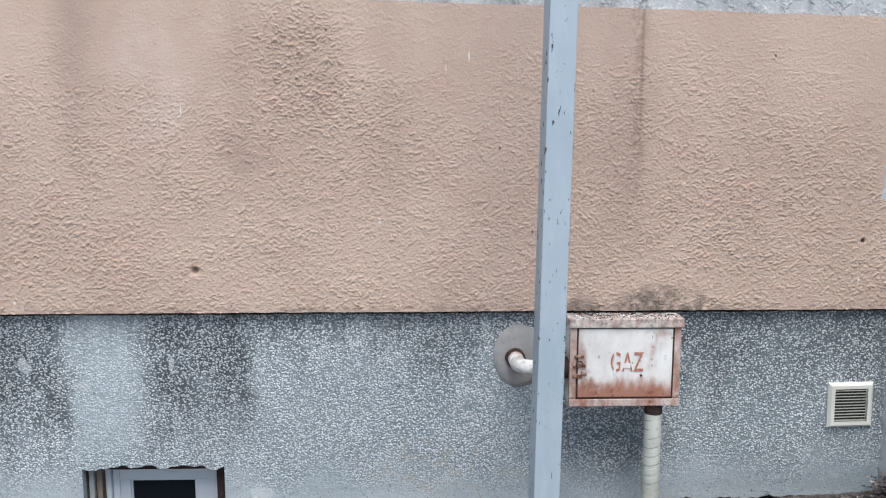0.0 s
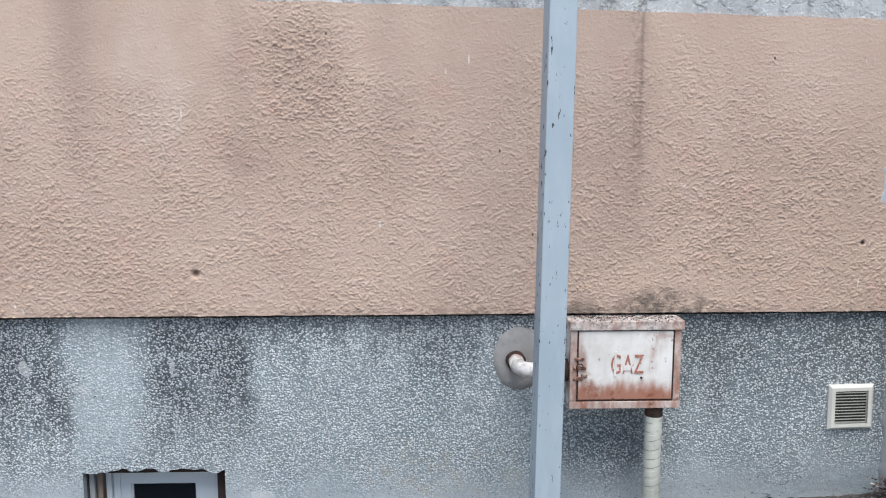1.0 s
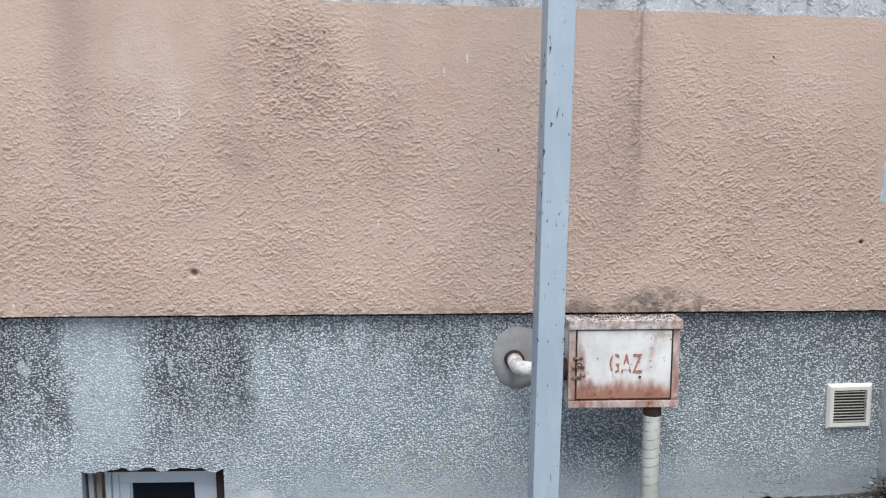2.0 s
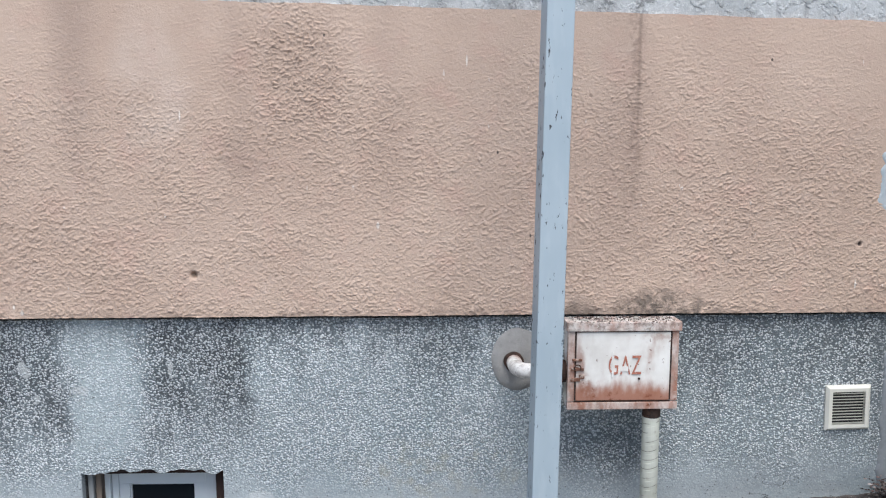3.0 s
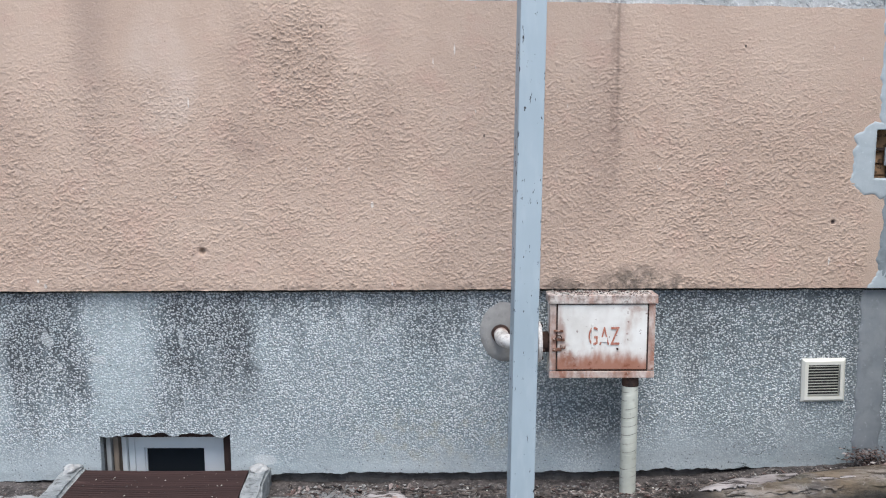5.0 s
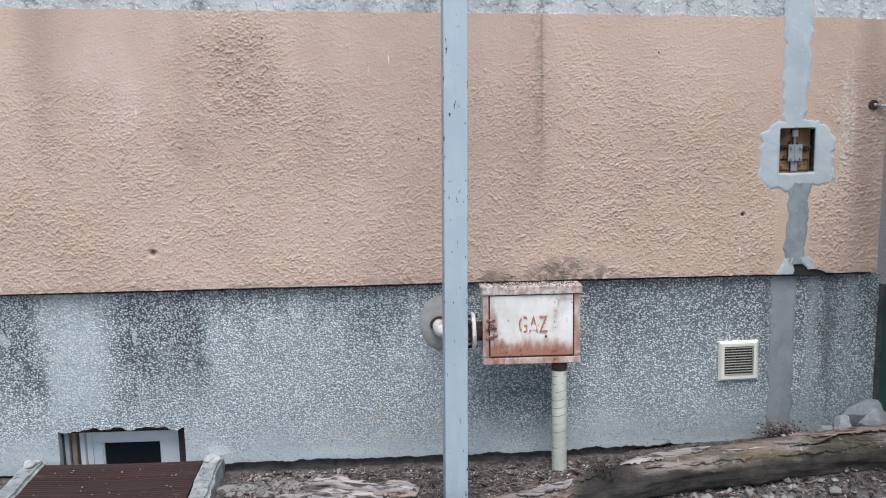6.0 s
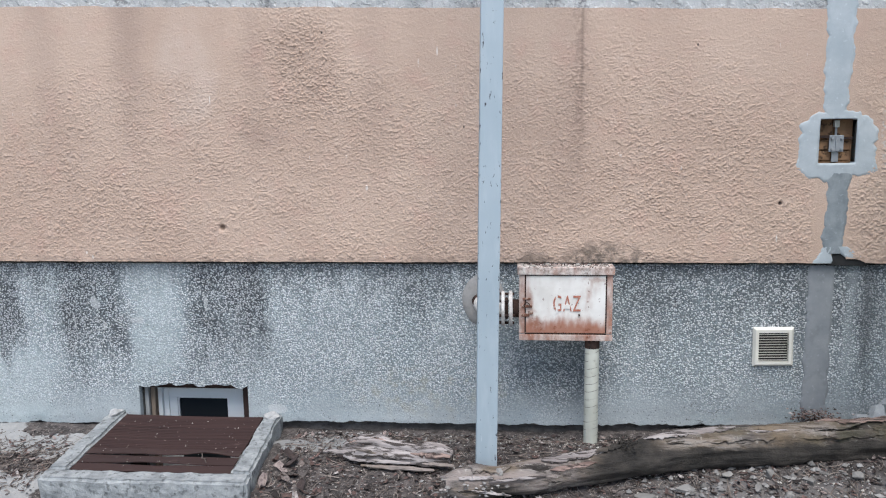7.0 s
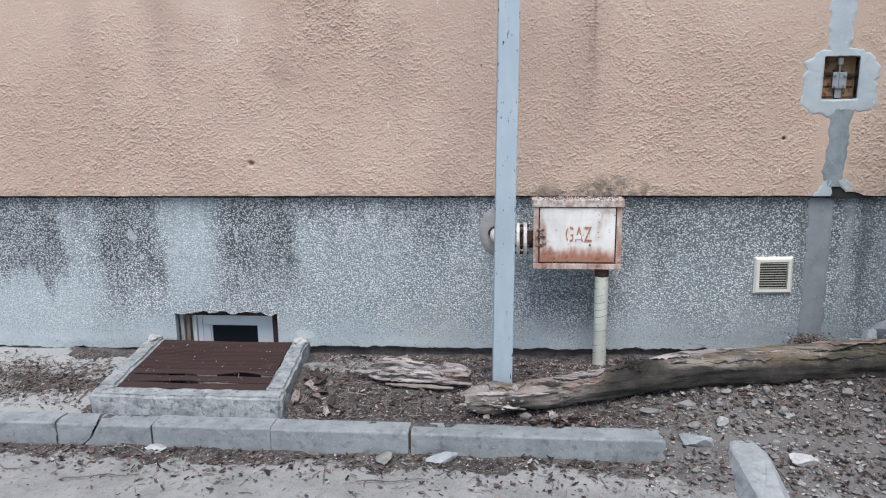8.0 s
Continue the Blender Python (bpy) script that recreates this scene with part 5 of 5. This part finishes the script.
def bark_plate(x0, x1, a0, a1, lift, mat, label, seed):
    """A ragged plate of bark that clings to the log; angles in degrees up from the street side."""
    pts, rad = smooth_path(LOG, 120)
    px = [q[0] for q in pts]
    bm = bmesh.new()
    nu, nv = 60, 8
    g = []
    for i in range(nu + 1):
        row = []
        u = i / nu
        x = x0 + (x1 - x0) * u
        r = float(np.interp(x, px, rad))
        cy, cz = float(np.interp(x, px, [q[1] for q in pts])), float(np.interp(x, px, [q[2] for q in pts]))
        taper = min(1.0, 5 * u + 0.15, 5 * (1 - u) + 0.15)
        mid, half = (a0 + a1) / 2, (a1 - a0) / 2 * taper
        lo = mid - half * (1 + 0.55 * noise.noise(Vector((x * 17, seed, 0))) + 0.45 * noise.noise(Vector((x * 60, seed, 2))))
        hi = mid + half * (1 + 0.55 * noise.noise(Vector((x * 17, seed, 5))) + 0.45 * noise.noise(Vector((x * 60, seed, 7))))
        for j in range(nv + 1):
            v = j / nv
            a = radians(lo + (hi - lo) * v)
            rr = r * (1.02 + 0.10 * noise.noise(Vector((x * 9, math.cos(a) * 3, seed)))) + lift * (0.4 + 0.6 * abs(2 * v - 1) ** 2)
            row.append(bm.verts.new((x, cy - rr * math.cos(a), cz + rr * math.sin(a))))
        g.append(row)
    for i in range(nu):
        for j in range(nv):
            bm.faces.new((g[i][j], g[i + 1][j], g[i + 1][j + 1], g[i][j + 1]))
    bmesh.ops.recalc_face_normals(bm, faces=bm.faces[:])
    bmesh.ops.solidify(bm, geom=bm.faces[:], thickness=0.005)
    return part("bark_plate", bm, mat, long_log, label, True)


for x0, x1, a0, a1, lift, mat, label, seed in (
        (0.94, 1.23, 62, 108, 0.006, SPLIT, "pale split plate of wood", 2), (1.44, 1.90, 72, 118, 0.005, SPLIT, "pale peeling bark", 5), (0.98, 1.20, 30, 48, 0.004, TORN, "reddish torn plate", 9),
        (1.55, 2.15, 42, 70, 0.005, BARK, "peeling brown bark", 12), (2.0, 2.5, 60, 92, 0.007, BARK, "peeling brown bark", 15), (2.30, 3.0, 80, 122, 0.012, TORN, "crumbling reddish bark", 18),
        (2.15, 2.62, 38, 56, 0.005, BARK, "mossy bark", 21), (2.55, 3.05, 45, 72, 0.006, BARK, "mossy bark", 24), (0.60, 0.80, 60, 120, 0.005, BARK, "split bark", 27)):
    bark_plate(x0, x1, a0, a1, lift, mat, label, seed)
for k in range(7):
    y0, z0 = 2.80 + 0.016 * k, 0.035 + 0.022 * ((k * 2) % 4)
    part("splinter", sliver((0.47 + 0.02 * (k % 3), y0, z0), (0.66 + 0.03 * (k % 2), y0 + 0.01, z0 + 0.012), 0.014, 0.8, 80 + k), (SPLIT, BARK, TORN)[k % 3], long_log)

for k, (x0, y0, z0, x1, y1, z1, w, mat) in enumerate((
        (0.84, 2.87, 0.125, 1.10, 2.94, 0.140, 0.018, SPLIT), (0.98, 2.93, 0.140, 1.28, 3.00, 0.165, 0.022, SPLIT), (0.90, 2.87, 0.118, 1.18, 2.94, 0.125, 0.014, TORN),
        (1.20, 2.97, 0.160, 1.33, 3.02, 0.190, 0.024, BARK), (0.56, 2.79, 0.10, 0.72, 2.80, 0.105, 0.020, SPLIT), (0.70, 2.79, 0.085, 0.96, 2.84, 0.105, 0.016, SPLIT),
        (0.62, 2.77, 0.06, 0.80, 2.78, 0.02, 0.012, SPLIT), (1.9, 3.12, 0.215, 2.3, 3.17, 0.225, 0.016, SPLIT))):
    part("splinter", sliver((x0, y0, z0), (x1, y1, z1), w, 0.6, 120 + k), mat, long_log)

short_log = thing("split_log", (0, 0, 0), "short pale split log with a torn reddish end", "log")
part("trunk", log_skin([(-0.05, 3.17, 0.055, 0.040), (0.0, 3.165, 0.066, 0.062), (0.10, 3.155, 0.080, 0.066), (0.2, 3.14, 0.074, 0.058), (0.34, 3.12, 0.068, 0.052), (0.45, 3.11, 0.06, 0.052), (0.50, 3.10, 0.05, 0.035)], 150, 48, 0.42, 21), SPLIT, short_log, smooth=True)
for x0, y0, z0, x1, y1, z1, w, mat, k in (
        (-0.02, 3.14, 0.112, 0.15, 3.14, 0.128, 0.024, TORN, 31), (0.09, 3.15, 0.135, 0.17, 3.15, 0.120, 0.020, TORN, 32), (0.12, 3.13, 0.115, 0.44, 3.10, 0.100, 0.024, SPLIT, 33),
        (-0.16, 3.15, 0.055, 0.06, 3.12, 0.075, 0.022, SPLIT, 34), (0.0, 3.08, 0.05, 0.30, 3.06, 0.045, 0.020, SPLIT, 35), (0.30, 3.09, 0.09, 0.50, 3.07, 0.08, 0.030, TORN, 36),
        (0.05, 3.07, 0.025, 0.42, 3.04, 0.02, 0.022, BARK, 37), (0.36, 3.06, 0.05, 0.52, 3.05, 0.04, 0.018, BARK, 38), (0.02, 3.10, 0.10, 0.22, 3.08, 0.07, 0.016, BARK, 39)):
    part("splinter", sliver((x0, y0, z0), (x1, y1, z1), w, 0.6, k), mat, short_log, "torn reddish wood" if mat is TORN else "")


# ---- stones and rubble, each on its own ----
def stone(name, at, size, turn, label, mat=RUBBLE, category="stone", group="", seed=0, sharp=0.35):
    bm = bmesh.new()
    bmesh.ops.create_icosphere(bm, subdivisions=3, radius=1.0)
    rng = random.Random(seed)
    for _ in range(11):
        d = Vector((rng.uniform(-1, 1), rng.uniform(-1, 1), rng.uniform(-0.6, 1))).normalized()
        k = rng.uniform(0.38, 0.75)
        for v in bm.verts:
            over = v.co.dot(d) - k
            if over > 0:
                v.co -= d * over
    for v in bm.verts:
        v.co *= 1 + sharp * 0.3 * noise.noise(v.co * 2.0 + Vector((seed, 0, 0))) + 0.05 * noise.noise(v.co * 7 + Vector((0, seed, 0)))
        v.co = Vector((v.co.x * size[0], v.co.y * size[1], v.co.z * size[2])) * 0.62
    low = min(v.co.z for v in bm.verts)
    ob = mesh_object(name, bm, mat)
    x, y = at[0], at[1]
    z = float(ground_height(x, y)) if len(at) < 3 else at[2]
    ob.matrix_world = pose(x, y, z - low * 0.75, *turn)
    return tagged(ob, label, category, group)


# the pale angular block beside the broken kerb
bm = bmesh.new()
prof = [(-0.09, -0.50, 0.0), (0.14, -0.50, 0.0), (0.155, -0.05, 0.0), (0.05, 0.30, 0.0), (-0.05, 0.30, 0.0), (-0.115, 0.0, 0.0),
        (-0.03, -0.49, 0.10), (0.055, -0.49, 0.11), (0.085, -0.05, 0.115), (0.025, 0.27, 0.085), (-0.025, 0.265, 0.08), (-0.065, 0.0, 0.105)]
vs = [bm.verts.new(q) for q in prof]
bm.faces.new(vs[:6][::-1])
bm.faces.new(vs[6:])
for i in range(6):
    bm.faces.new((vs[i], vs[(i + 1) % 6], vs[6 + (i + 1) % 6], vs[6 + i]))
bmesh.ops.triangulate(bm, faces=[f for f in bm.faces if len(f.verts) > 4])
bmesh.ops.bevel(bm, geom=bm.edges[:], offset=0.006, segments=1, affect="EDGES")
bmesh.ops.subdivide_edges(bm, edges=bm.edges[:], cuts=2, use_grid_fill=True)
for v in bm.verts:
    v.co += Vector((noise.noise(v.co * 20), noise.noise(v.co * 20 + Vector((5, 0, 0))), noise.noise(v.co * 20 + Vector((0, 5, 0))))) * 0.005
block = mesh_object("concrete_block", bm, SLABSTONE)
block.matrix_world = pose(1.82, 2.63, -0.175, 0, 0, -3)
tagged(block, "pale angular broken concrete block lying on the road", "concrete block")

for k, (x, y, sx, sy, sz, r) in enumerate(((2.72, 3.49, 0.15, 0.13, 0.14, 20), (2.83, 3.44, 0.17, 0.15, 0.19, 70), (2.93, 3.42, 0.17, 0.15, 0.17, 10), (2.64, 3.54, 0.12, 0.09, 0.09, 40),
                                           (2.84, 3.55, 0.30, 0.12, 0.24, 5), (2.62, 3.45, 0.08, 0.07, 0.07, 33))):
    stone("rubble_lump", (x, y), (sx, sy, sz), (8, 5, r), "pale lump of broken concrete heaped by the gate", mat=SLABSTONE, group="rubble by the gate", seed=40 + k)
for k, (x, y, sx, sy, sz, r) in enumerate(((0.14, 2.585, 0.045, 0.035, 0.035, 0), (0.37, 2.60, 0.07, 0.03, 0.03, 15), (-1.05, 2.56, 0.05, 0.045, 0.03, 30), (-0.62, 2.32, 0.05, 0.025, 0.03, 5),
                                           (1.62, 2.80, 0.06, 0.05, 0.04, 40), (1.62, 2.93, 0.10, 0.05, 0.04, 5),
                                           (1.95, 2.95, 0.06, 0.045, 0.04, 60), (2.07, 2.90, 0.05, 0.04, 0.035, 20), (1.83, 3.02, 0.07, 0.05, 0.04, 80), (2.2, 2.98, 0.055, 0.05, 0.04, 15),
                                           (2.3, 2.86, 0.05, 0.035, 0.03, 50), (1.42, 2.88, 0.09, 0.05, 0.035, 0), (1.78, 2.93, 0.05, 0.03, 0.03, 22), (2.02, 3.02, 0.05, 0.04, 0.045, 44),
                                           (2.42, 3.0, 0.07, 0.05, 0.045, 12), (1.98, 2.70, 0.035, 0.03, 0.03, 7), (2.28, 2.62, 0.04, 0.03, 0.025, 70))):
    stone("stone_chip", (x, y), (sx, sy, sz), (5, 4, r), "small pale broken stone chip in the litter", group="stone chips", seed=70 + k)


stone("kerb_lump", (1.60, 2.705, -0.12), (0.16, 0.11, 0.10), (0, 0, 4), "pale broken lump beyond the kerb end", mat=SLABSTONE, seed=214)
stone("flat_stone", (2.07, 2.56), (0.19, 0.07, 0.05), (4, 3, 6), "whitish flat stone lying in the rubble", mat=WHITE_STONE, seed=202)
stone("flat_stone", (1.76, 2.82), (0.08, 0.06, 0.05), (4, 3, 40), "whitish flat stone lying in the rubble", mat=WHITE_STONE, seed=203)
stone("flat_stone", (-1.045, 2.59), (0.11, 0.09, 0.035), (14, 3, 20), "pale flat stone against the kerb joint", mat=WHITE_STONE, seed=204)
stone("flat_stone", (0.40, 2.575), (0.14, 0.07, 0.045), (8, -8, 15), "pale flat stone against the kerb", mat=SLABSTONE, seed=205)
stone("flat_stone", (0.13, 2.565), (0.09, 0.08, 0.05), (8, 3, 35), "pale flat stone against the kerb", mat=RUBBLE, seed=206)

for k, (x, y, z, sx) in enumerate(((0.80, 2.80, -0.035, 0.055), (0.93, 2.79, -0.03, 0.045), (0.60, 2.78, -0.035, 0.05), (0.74, 2.845, 0.098, 0.06))):
    stone("stone_chip", (x, y, z), (sx, sx * 0.8, sx * 0.7), (10, 5, 40 * k), "pale crumbled lump beside the broken log end", group="stone chips", seed=140 + k)


# ---- loose long twigs ----
def long_twig(x0, y0, x1, y1, z, seed):
    n = 14
    pts, rad = [], []
    for i in range(n + 1):
        t = i / n
        wig = 0.03 * noise.noise(Vector((t * 3, seed, 0)))
        pts.append((x0 + (x1 - x0) * t + wig * 0.3, y0 + (y1 - y0) * t + wig, z + 0.006 + 0.006 * abs(noise.noise(Vector((t * 4, seed, 4))))))
        rad.append(0.0026 * (1 - 0.6 * t) + 0.0004)
    ob = mesh_object("fallen_twig", tube(pts, rad, 6), TWIG)
    return tagged(ob, "thin dry brown fallen twig", "twig", "fallen twigs")


for x0, y0, x1, y1, z, seed in ((-1.80, 2.40, -1.56, 2.37, -0.165, 1), (-1.36, 2.31, -1.02, 2.37, -0.165, 2), (-0.78, 3.07, -0.70, 2.95, 0.068, 3), (0.02, 2.36, 0.36, 2.40, -0.16, 4)):
    long_twig(x0, y0, x1, y1, z, seed)


# ---- litter ----
def twigs(name, count, place, label, seed):
    rng = np.random.RandomState(seed)
    V, F = [], []
    for i in range(count):
        x, y = place(rng)
        length, r = rng.uniform(0.012, 0.065) * (1 + 2 * (rng.rand() > 0.95)), rng.uniform(0.0009, 0.0030)
        a = rng.uniform(0, 6.28)
        bend = rng.uniform(-0.6, 0.6)
        lift = rng.uniform(0.002, 0.014)
        ring0 = []
        for k in range(4):
            t = k / 3 - 0.5
            dx, dy = t * length, bend * length * (t * t - 0.25)
            px, py = x + dx * math.cos(a) - dy * math.sin(a), y + dx * math.sin(a) + dy * math.cos(a)
            pz = float(ground_height(px, py)) + lift * (1 + rng.uniform(-0.3, 0.3))
            for q in range(3):
                w = 2.094 * q
                V.append((px - math.sin(a) * r * math.cos(w), py + math.cos(a) * r * math.cos(w), pz + r * math.sin(w)))
        o = 12 * i
        for k in range(3):
            for q in range(3):
                F.append((o + 3 * k + q, o + 3 * k + (q + 1) % 3, o + 3 * k + 3 + (q + 1) % 3, o + 3 * k + 3 + q))
    me = bpy.data.meshes.new(name)
    me.from_pydata(V, [], F)
    me.materials.append(TWIG)
    return tagged(new(name, me), label, "twigs", kind="stuff")


def leaves(name, count, place, label, seed, lo=0.010, hi=0.032):
    rng = np.random.RandomState(seed)
    V, F = [], []
    for i in range(count):
        x, y = place(rng)
        size, a, curl = rng.uniform(lo, hi), rng.uniform(0, 6.28), rng.uniform(-0.6, 0.9)
        tx, ty = rng.uniform(-0.5, 0.5, 2)
        z = float(ground_height(x, y)) + 0.006
        for u in (-1, -0.35, 0.35, 1):
            for v in (-1, 0, 1):
                wv = v * (0.62 * (1 - 0.75 * u * u) + 0.04) * rng.uniform(0.45, 1.25)
                px, py = (u + rng.uniform(-0.22, 0.22)) * size, wv * size
                pz = curl * size * (0.5 * u * u + 0.5 * v * v) + tx * px + ty * py + abs(tx) * size * 0.6
                V.append((x + px * math.cos(a) - py * math.sin(a), y + px * math.sin(a) + py * math.cos(a), z + max(pz, -0.004)))
        o = 12 * i
        for r in range(3):
            for c in range(2):
                F.append((o + 3 * r + c, o + 3 * r + c + 1, o + 3 * r + 4 + c, o + 3 * r + 3 + c))
    me = bpy.data.meshes.new(name)
    me.from_pydata(V, [], F)
    me.materials.append(LEAF)
    return tagged(new(name, me), label, "leaves", kind="stuff")


def in_strip(r):
    return (r.uniform(-0.42, 2.9), r.uniform(2.77, 3.58))


def in_apron(r):
    while True:
        x, y = r.uniform(-2.7, -1.55), 3.12 + 0.17 * r.randn()
        if 2.78 < y < 3.6:
            return (min(x, skew(-1.47, y) - 0.02), y)


def on_road(r):
    return (r.uniform(-2.4, 2.7), 2.62 - abs(r.randn()) * 0.16)


def broken_end(r):
    return (r.uniform(1.35, 2.8), r.uniform(2.3, 3.1))


twigs("twig_litter", 3000, in_strip, "dry brown twigs and stalks strewn over the soil", 1)
twigs("twig_litter", 1100, in_apron, "dry dark twigs swept against the light well", 2)
twigs("twig_litter", 520, on_road, "dry stalks drifted along the kerb", 3)
leaves("leaf_litter", 1900, in_strip, "curled dry brown leaves on the soil", 4, 0.004, 0.019)
leaves("leaf_litter", 700, in_apron, "curled dry brown leaves beside the light well", 5, 0.004, 0.016)
leaves("leaf_litter", 800, on_road, "curled dry leaves drifted along the kerb", 6, 0.004, 0.019)
leaves("leaf_litter", 230, broken_end, "dull dead leaves among the rubble", 16, 0.005, 0.020)
leaves("leaf_litter", 12, lambda r: (r.uniform(-0.42, -0.18), r.uniform(2.78, 3.2)), "larger pinkish dry leaves beside the curb", 7, 0.025, 0.05)
leaves("leaf_litter", 60, lambda r: (0.95 + 0.09 * r.randn(), 2.775 + 0.02 * r.randn()), "dark crumpled leaves caught under the log end", 17, 0.012, 0.03)
ground_bit = lambda f: (lambda r: (lambda q: (q[0], q[1], float(ground_height(q[0], q[1]))))(f(r)))
small = lambda r: 0.003 + 0.008 * r.rand() ** 2
chips("gravel", 1500, ground_bit(in_strip), small, GRIT, "mixed grey gravel and mortar crumbs in the soil", "gravel", 0.8, 8)
chips("gravel", 1700, ground_bit(broken_end), lambda r: 0.004 + 0.022 * r.rand() ** 4, GRIT, "coarse pale gravel at the broken kerb end", "gravel", 0.8, 9)
chips("gravel", 500, ground_bit(on_road), small, GRIT, "small gravel swept along the kerb", "gravel", 0.8, 10)
chips("gravel", 160, ground_bit(in_apron), small, GRIT, "small gravel beside the light well", "gravel", 0.8, 11)
chips("gravel", 120, lambda r: (r.uniform(-2.4, 2.6), r.uniform(1.6, 2.4), -0.17), small, GRIT, "scattered grit on the road", "gravel", 0.8, 12)
chips("bark_heap", 700, lambda r: (2.42 + 0.055 * r.randn(), 3.53 + 0.035 * r.randn(), 0.08 + 0.10 * r.rand() ** 1.7), lambda r: r.uniform(0.004, 0.013), MULCH, "crumbled reddish bark heaped between log and wall", "bark", 0.6, 21)
chips("gravel", 420, ground_bit(lambda r: (r.uniform(0.45, 1.5), r.uniform(3.05, 3.55))), lambda r: 0.003 + 0.007 * r.rand() ** 2, CRUMB, "pale mortar crumbs round the pole foot", "gravel", 0.8, 22)
chips("bark_tuft", 260, lambda r: (1.35 + 0.03 * r.randn(), 3.03 + 0.03 * r.randn(), 0.155 + 0.045 * r.rand()), lambda r: r.uniform(0.003, 0.009), BARK, "dark rotten tuft on the log", "bark", 1.2, 24)
chips("log_crumbs", 110, lambda r: (0.62 + 0.10 * r.randn(), 2.80 + 0.05 * r.randn(), 0.02 + 0.07 * r.rand()), lambda r: r.uniform(0.004, 0.014), GRIT, "pale crumbs of rotten wood at the log end", "crumbs", 0.8, 25)
chips("cover_litter", 110, lambda r: (r.uniform(-1.36, -0.62), r.uniform(2.9, 3.55), 0.066), lambda r: r.uniform(0.002, 0.007), MULCH, "bits of dead leaf on the slatted cover", "crumbs", 0.6, 14)
chips("cover_litter", 40, lambda r: (r.uniform(-1.36, -0.62), r.uniform(2.9, 3.55), 0.066), lambda r: r.uniform(0.002, 0.006), CRUMB, "a few pale crumbs on the slatted cover", "crumbs", 0.8, 13)
chips("bark_mulch", 1500, ground_bit(in_strip), lambda r: 0.004 + 0.012 * r.rand() ** 2, MULCH, "dull brown bark crumbs trodden into the soil", "bark", 0.5, 31)
chips("mortar_crumbs", 420, ground_bit(broken_end), lambda r: 0.004 + 0.012 * r.rand() ** 3, CRUMB, "white mortar crumbs among the rubble", "crumbs", 0.8, 35)
chips("mortar_crumbs", 260, ground_bit(on_road), lambda r: 0.003 + 0.008 * r.rand() ** 3, CRUMB, "pale crumbs drifted along the kerb", "crumbs", 0.8, 36)
chips("mortar_crumbs", 380, ground_bit(in_strip), lambda r: 0.003 + 0.008 * r.rand() ** 2, CRUMB, "pale mortar crumbs in the soil", "crumbs", 0.8, 37)
chips("lid_soil", 420, lambda r: (1.083 + r.uniform(-0.22, 0.225), 3.50 - 0.045 * abs(r.randn()), 0.979), lambda r: r.uniform(0.002, 0.007), MULCH, "dark dirt along the back of the cabinet lid", "dirt", 0.9, 38)
chips("bark_mulch", 600, ground_bit(on_road), lambda r: 0.003 + 0.010 * r.rand() ** 2, MULCH, "dull brown crumbs drifted along the kerb", "bark", 0.5, 32)
chips("bark_mulch", 700, ground_bit(in_apron), lambda r: 0.004 + 0.010 * r.rand() ** 2, MULCH, "dark bark crumbs beside the light well", "bark", 0.5, 33)
chips("bark_mulch", 450, ground_bit(broken_end), lambda r: 0.003 + 0.009 * r.rand() ** 2, MULCH, "dull brown crumbs among the rubble", "bark", 0.5, 34)
chips("plaster_crumbs", 420, lambda r: (r.uniform(-0.4, 2.1), 3.60 - 0.035 * abs(r.randn()), float(ground_height(0.8, 3.58)) + 0.004), lambda r: 0.003 + 0.010 * r.rand() ** 3, GRIT, "plaster crumbs fallen along the foot of the plinth", "crumbs", 0.8, 41)
